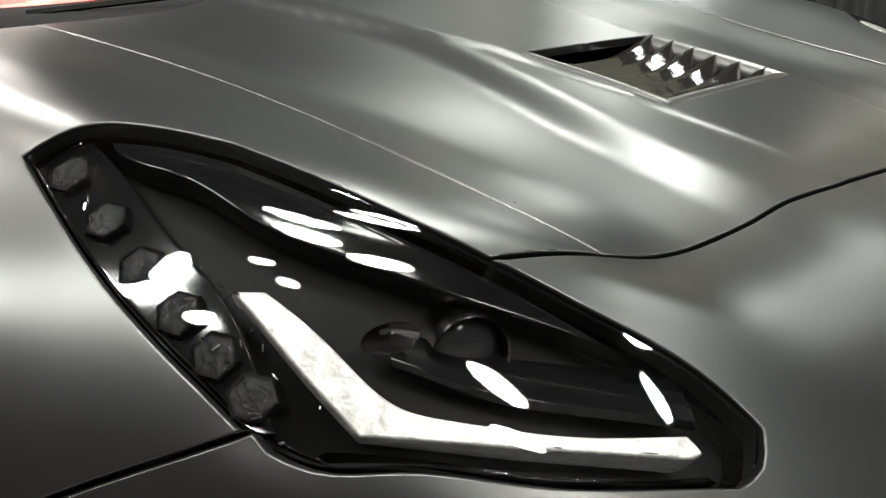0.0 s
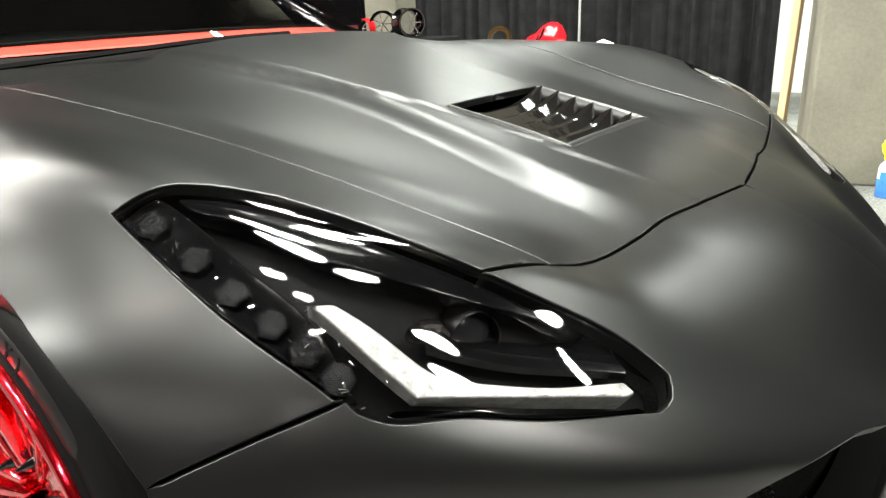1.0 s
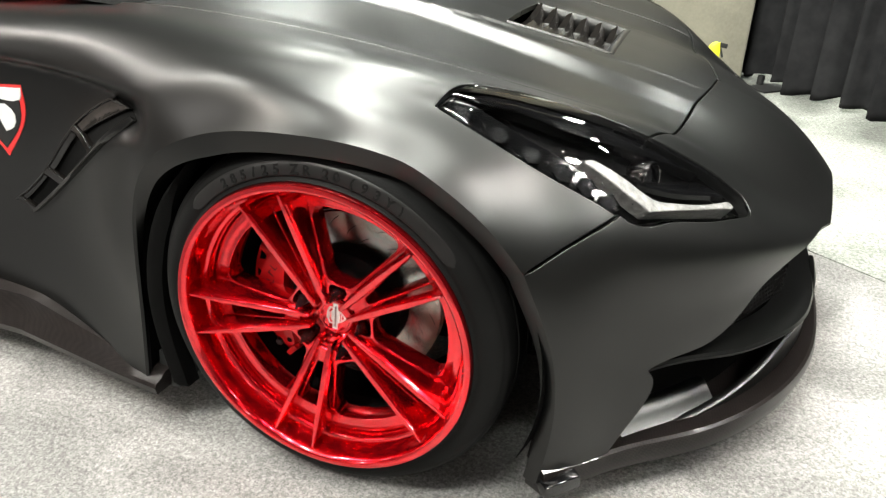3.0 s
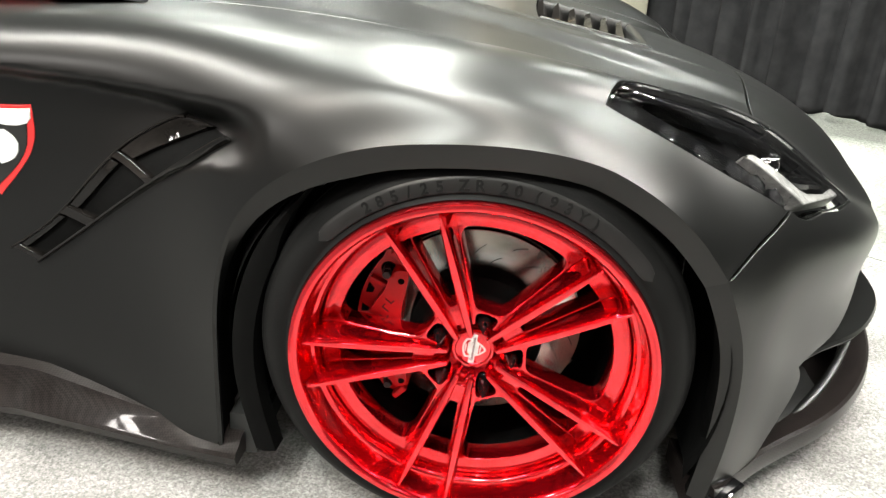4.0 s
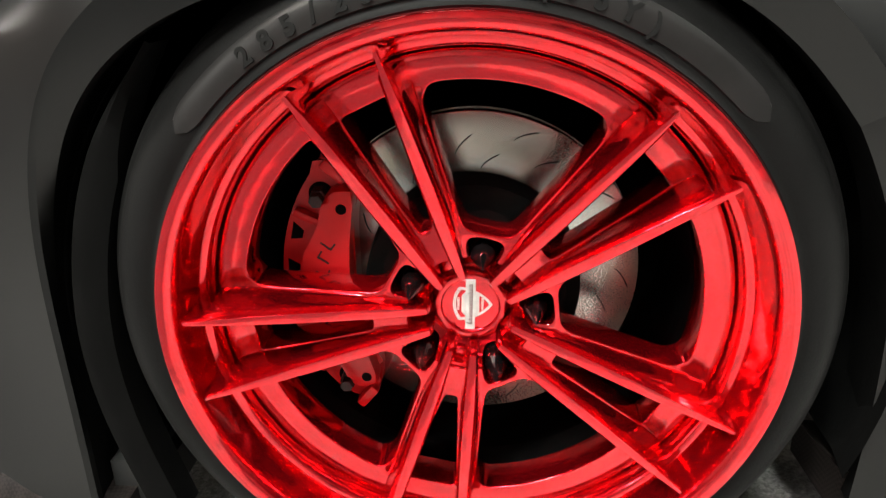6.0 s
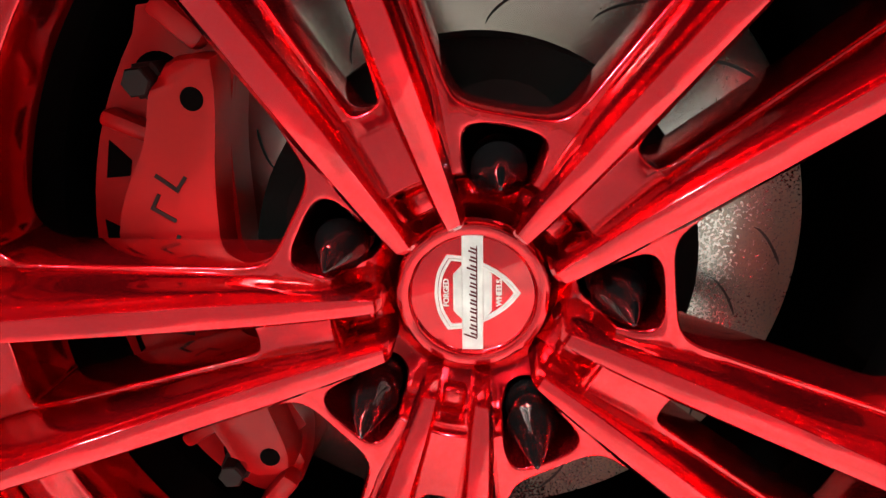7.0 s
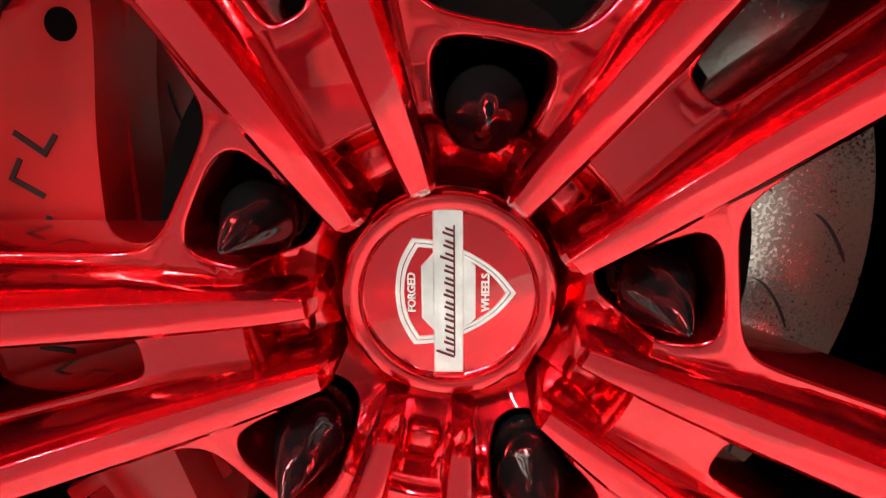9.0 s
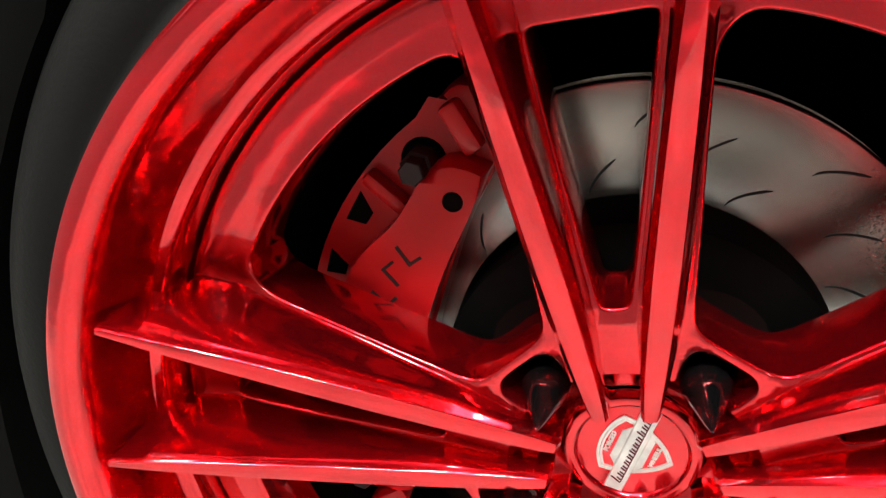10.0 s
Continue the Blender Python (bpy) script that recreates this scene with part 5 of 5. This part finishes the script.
# the seam between two carpet runs passes in front of the car
s0, s1 = Vector((-6.6, 7.14)), Vector((9.0, -4.77))
gapv = Vector((.0035, .0046))
# carpet ends out of view; this added dark floor keeps the flank's reflections low
sheet("ground", [(-30, -30), (30, -30), (30, 30), (-30, 30)], -.006, FLOOR_DARKENED, "grey exhibition floor, made dark out of view for reflections")
sheet("carpet", [(-9, -.13), (-1.0, -.13), (1.75, -2.1), (5.51, -2.1), tuple(s0 - gapv), (-9, 7)], 0, CARPET, "grey speckled carpet")
sheet("carpet", [tuple(s0 + gapv), tuple(s1 + gapv), (9, 9), (-6.6, 9)], .0, CARPET_PALE, "pale worn carpet with grey scuffs")

pillar = part("pillar", box(bmesh.new(), (.56, .55, 6), pose(.43, 3.86, 3.0, 0, 0, 15), .012), CONCRETE, None, "bare concrete pillar with stains")
tagged(pillar, "bare concrete pillar with stains and pits", "pillar", kind="structure")


def drape(name, line, height, folds, label, hem=.02):
    """A hanging cloth with soft folds and an uneven hem."""
    path = curve(line, folds * 10)
    tn = np.gradient(path, axis=0)
    tn /= np.linalg.norm(tn, axis=1)[:, None]
    rng = random.Random(len(line) * 7 + folds)
    ph = [rng.uniform(0, 6.3) for _ in range(4)]
    rings = []
    for k, ((x, y), (tx, ty)) in enumerate(zip(path, tn)):
        ring = []
        for j, h in enumerate((0, .04, .3, .8, 1.4, 1.9, height)):
            a = k / 10 * 6.283
            w = (.045 * math.sin(a + ph[0] + .4 * h) + .025 * math.sin(a * .43 + ph[1]) + .012 * math.sin(a * 2.3 + ph[2] + h)) * (1.1 - .12 * h)
            low = hem + .018 * math.sin(a * .31 + ph[3]) + .012 * math.sin(a * .9) if j == 0 else hem * .5
            ring.append((x - ty * w, y + tx * w, h + low))
        rings.append(ring)
    bm = sweep_strip(rings)
    ob = part(name, bm, DRAPE, None, label, 80)
    mod = ob.modifiers.new("cloth", "SOLIDIFY")
    mod.thickness = .004
    return tagged(ob, label, "curtain", "black drapes")


drape("curtain", [(.64, 4.16), (.80, 3.92), (1.10, 3.47), (1.50, 3.02), (2.3, 2.1), (3.4, .9), (4.6, -.4)], 2.45, 34, "black pipe-and-drape curtain with an uneven hem on the floor")
drape("curtain", [(-3.6, 5.35), (-1.9, 5.2), (-.7, 5.0), (-.25, 4.95)], 2.45, 22, "black pipe-and-drape curtain behind the car")
# a wall added out of view, to be mirrored in wheel and flank
aisle = part("wall_aisle", box(bmesh.new(), (30, .1, 6), pose(0, -9.5, 3.0)), PALEWALL, None)
tagged(aisle, "unseen pale wall across the aisle, added for reflections", "wall", kind="structure")

# light and dark panels, unseen, added to vary the wheel's reflections
rng_wall = random.Random(5)
for k in range(22):
    tone = rng_wall.choice((DRAPE, PALEWALL, WHITECLOTH, CONCRETE, DRAPE))
    hgt = rng_wall.uniform(1.8, 4.2)
    part("reflection_panel", box(bmesh.new(), (1.0, .06, hgt), pose(-11.5 + 1.1 * k, -9.40, hgt / 2), .005), tone, aisle)
for side_x in (-14, 14):
    side_wall = part("wall_side", box(bmesh.new(), (.1, 20, 6), pose(side_x, -1, 3.0)), PALEWALL, None)
    tagged(side_wall, "pale hall wall at the side", "wall", kind="structure")

pole = lathe([(.010, 0), (.010, 2.5)], 16, (-1.66, 4.9, 0), axis="z")
tagged(part("drape_pole", pole, PALEGREY, None, "", 60), "grey metal drape pole", "pole")
plank = part("plank", box(bmesh.new(), (.035, .09, 2.6), pose(.085, 3.80, 1.29, 0, 1.6, 0), .003), WOOD, None)
tagged(plank, "raw timber plank leaning by the pillar", "plank")
wall = part("wall_far", box(bmesh.new(), (30, .1, 7), pose(0, 15.5, 3.5)), DRAPE, None)
tagged(wall, "dark hall wall beyond the drapes", "wall", kind="structure")
ceiling = part("ceiling", box(bmesh.new(), (30, 32, .1), pose(0, 2, 7.2)), CEILINGGREY, None)
tagged(ceiling, "dark grey hall ceiling high above the stands", "ceiling", kind="structure")

# shades for the added lamps, all out of view
for m, (lx, ly, lz, size, watts, colour) in zip(LAMP_SPOTS, LAMPS):
    shade = lathe([(size * .52, 0), (size * .54, .02), (size * .45, .20), (size * .18, .34), (.05, .36), (.012, .37), (.012, 7.15 - lz)], 40, (0, 0, .004), axis="z")
    bmesh.ops.transform(shade, matrix=m @ Matrix.Diagonal((1.7, .62, 1, 1)), verts=shade.verts)
    tagged(part("added_high_bay_lamp", shade, BLACK, None, "", 40), "unseen oval high-bay lamp, added for its reflections", "lamp", "high-bay lamps")

# spray bottle on the floor before the pillar
bottle = empty("spray_bottle", "yellow and blue spray bottle standing on the floor", "bottle", (.60, 3.41, 0))
oval = [(.042 * math.cos(a) * (1 if abs(math.cos(a)) > .3 else .98), .026 * math.sin(a)) for a in np.linspace(0, 2 * math.pi, 25)[:-1]]


def tube_loft(levels, mat, name, parent, label=""):
    return part(name, sweep_strip([[(x * s + dx, y * s, z) for x, y in oval] for z, s, dx in levels], closed=True), mat, parent, label, 50)


tube_loft([(.002, .93, 0), (.008, 1, 0), (.06, 1, 0), (.085, 1, 0)], BLUE, "liquid", bottle, "blue liquid")
tube_loft([(.0855, 1, 0), (.135, .98, 0), (.150, .85, .0), (.165, .55, .0), (.172, .45, .0)], PALEBLUE, "bottle_body", bottle, "clear plastic bottle")
tube_loft([(.173, .62, 0), (.19, .64, 0), (.205, .72, -.006), (.235, .80, -.010), (.262, .62, -.004), (.272, .40, .004)], YELLOW, "spray_head", bottle, "bright yellow spray head")
part("trigger", box(bmesh.new(), (.055, .018, .024), pose(.030, 0, .257, 0, 12, 0), .005), BLACK, bottle, "black nozzle", 40)
part("trigger", box(bmesh.new(), (.010, .014, .06), pose(.030, 0, .22, 0, -20, 0), .003), BLACK, bottle, "", 40)
part("label", prism([(-.03, .03), (.0, .03), (.002, .12), (-.028, .12)], -.0275, -.0265), BLUE, bottle, "blue label")
for k in range(3):
    part("label_bar", prism([(.008, .10 - k * .018), (.03, .10 - k * .018), (.03, .107 - k * .018), (.008, .107 - k * .018)], -.0275, -.0268), WHITE, bottle)
stub = tagged(part("drape_pole", lathe([(.02, 0), (.02, .05)], 16, (.88, 3.66, .010), axis="z"), BLACK, None, "", 60), "grey drape pole on a flat steel base plate", "pole")
part("base_plate", box(bmesh.new(), (.22, .16, .01), pose(.93, 3.60, .005, 0, 0, 40), .002), BLACK, stub)

# beyond the drapes' gap, and on the stand behind the car
screen = part("partition", box(bmesh.new(), (1.6, .05, 2.2), pose(-.35, 7.2, 1.1), .004), WHITECLOTH, None)
tagged(screen, "white booth partition seen through the gap in the drapes", "partition")
strip = part("pillar", box(bmesh.new(), (.45, .4, 6), pose(-4.55, 6.1, 3), .01), CONCRETE, None)
tagged(strip, "second concrete pillar at the edge of the drapes", "pillar", kind="structure")


def display_wheel(at, turn_z, radius, mat, label):
    """A bare wheel stood on its tread: barrel, lip and thin spokes."""
    w = radius * .75
    bm = lathe([(radius * .86, w * .9), (radius, w), (radius * .96, w * .8), (radius * .84, w * .55), (radius * .84, -w * .6), (radius * .96, -w * .85), (radius, -w), (radius * .92, -w), (radius * .80, -w * .75), (radius * .78, w * .5), (radius * .86, w * .9)], 48)
    ob = tagged(part("wheel_exhibit", bm, mat, None, "", 40), label, "wheel", "bare wheels on show")
    for k in range(7):
        a = k / 7 * 2 * math.pi
        sp = bmesh.new()
        box(sp, (radius * .84, radius * .06, radius * .07), Matrix.Rotation(-a, 4, "Y") @ Matrix.Translation((radius * .42, -w * .7, 0)), .002)
        part("spoke", sp, CHROME, ob)
    ob.matrix_world = pose(*at, 0, 0, turn_z)
    return ob


stand = part("display_stand", box(bmesh.new(), (1.2, .5, .648), pose(-3.45, 4.75, .324), .01), DRAPE, None)
tagged(stand, "black draped display stand", "stand")
display_wheel((-3.22, 4.75, .649 + .122), 62, .122, CHROME_DARK, "dark chrome bare wheel lying on a stand")
display_wheel((-3.55, 4.80, .649 + .115), 35, .115, GLOSSBLACK, "gloss black bare wheel on a stand")
display_wheel((-3.62, 4.62, .649 + .085), 20, .085, REDPAINT, "bright red bare wheel on a stand")

table = part("display_table", box(bmesh.new(), (1.0, .5, .55), pose(-1.5, 4.25, .275), .01), DRAPE, None)
tagged(table, "black draped table behind the car", "table")
cloth_rings = []
for k, x in enumerate(np.linspace(-2.02, -.98, 27)):
    ring = []
    for j, y in enumerate(np.linspace(3.97, 4.53, 11)):
        edge_drop = max(0, (abs(y - 4.25) - .24) / .04) * .10
        h = .56 + .10 * math.exp(-((x + 1.14) / .10) ** 2 - ((y - 4.2) / .14) ** 2) + .06 * math.exp(-((x + 1.72) / .09) ** 2) + .008 * math.sin(9 * x + 5 * y) - edge_drop
        ring.append((x, y, h))
    cloth_rings.append(ring)
sheet_cloth = part("cloth", sweep_strip(cloth_rings), WHITECLOTH, None, "", 80)
sheet_cloth.modifiers.new("thick", "SOLIDIFY").thickness = .006
tagged(sheet_cloth, "crumpled white cloth over the display table", "cloth")
scoop = empty("red_scooter_part", "glossy red moulded shell with silver fins on white cloth", "machine part", (-1.60, 4.18, .60))
REDGLOSS = material("gloss_red_shell", (.60, .009, .015), .14, 0, vary=.25, scale=25, bump=.002, coat=1, spec=.8)
shell_r = []
for x in np.linspace(-.15, .17, 25):
    rise = max(0, (x + .15) / .22) ** .8 if x < .07 else max(0, 1 - ((x - .07) / .10) ** 2) ** .5
    h, w = .015 + .16 * rise + .006 * math.sin(60 * x), .03 + .085 * rise ** .6
    shell_r.append([(x + .02 * math.sin(b), -w * math.cos(b) * (1 + .12 * math.sin(3 * b)), h * math.sin(b) ** .8) for b in np.linspace(.02, math.pi - .02, 18)])
shell = part("shell", sweep_strip(shell_r), REDGLOSS, scoop, "", 50)
shell.modifiers.new("thick", "SOLIDIFY").thickness = .004
for foot, top, wide, high in ((-.075, -.098, .016, .065), (-.028, -.060, .020, .060), (.000, .050, .014, .085), (.030, .084, .020, .125)):
    fin = prism([(foot, -.005), (foot + wide, -.005), (top + wide * .9, high), (top + wide * .2, high + .006)], -.118, -.096)
    part("fin", fin, CHROME, scoop, "silver fin")
for x, z in ((-1.885, .665),):
    ring = lathe([(.075, -.03), (.085, 0), (.075, .03), (.055, .03), (.05, 0), (.055, -.03), (.075, -.03)], 32)
    ob = part("brass_ring", ring, BRASS, None, "", 40)
    ob.matrix_world = pose(x, 4.12, z, 0, 0, 25)
    tagged(ob, "dark brass ring standing on white cloth", "ring")
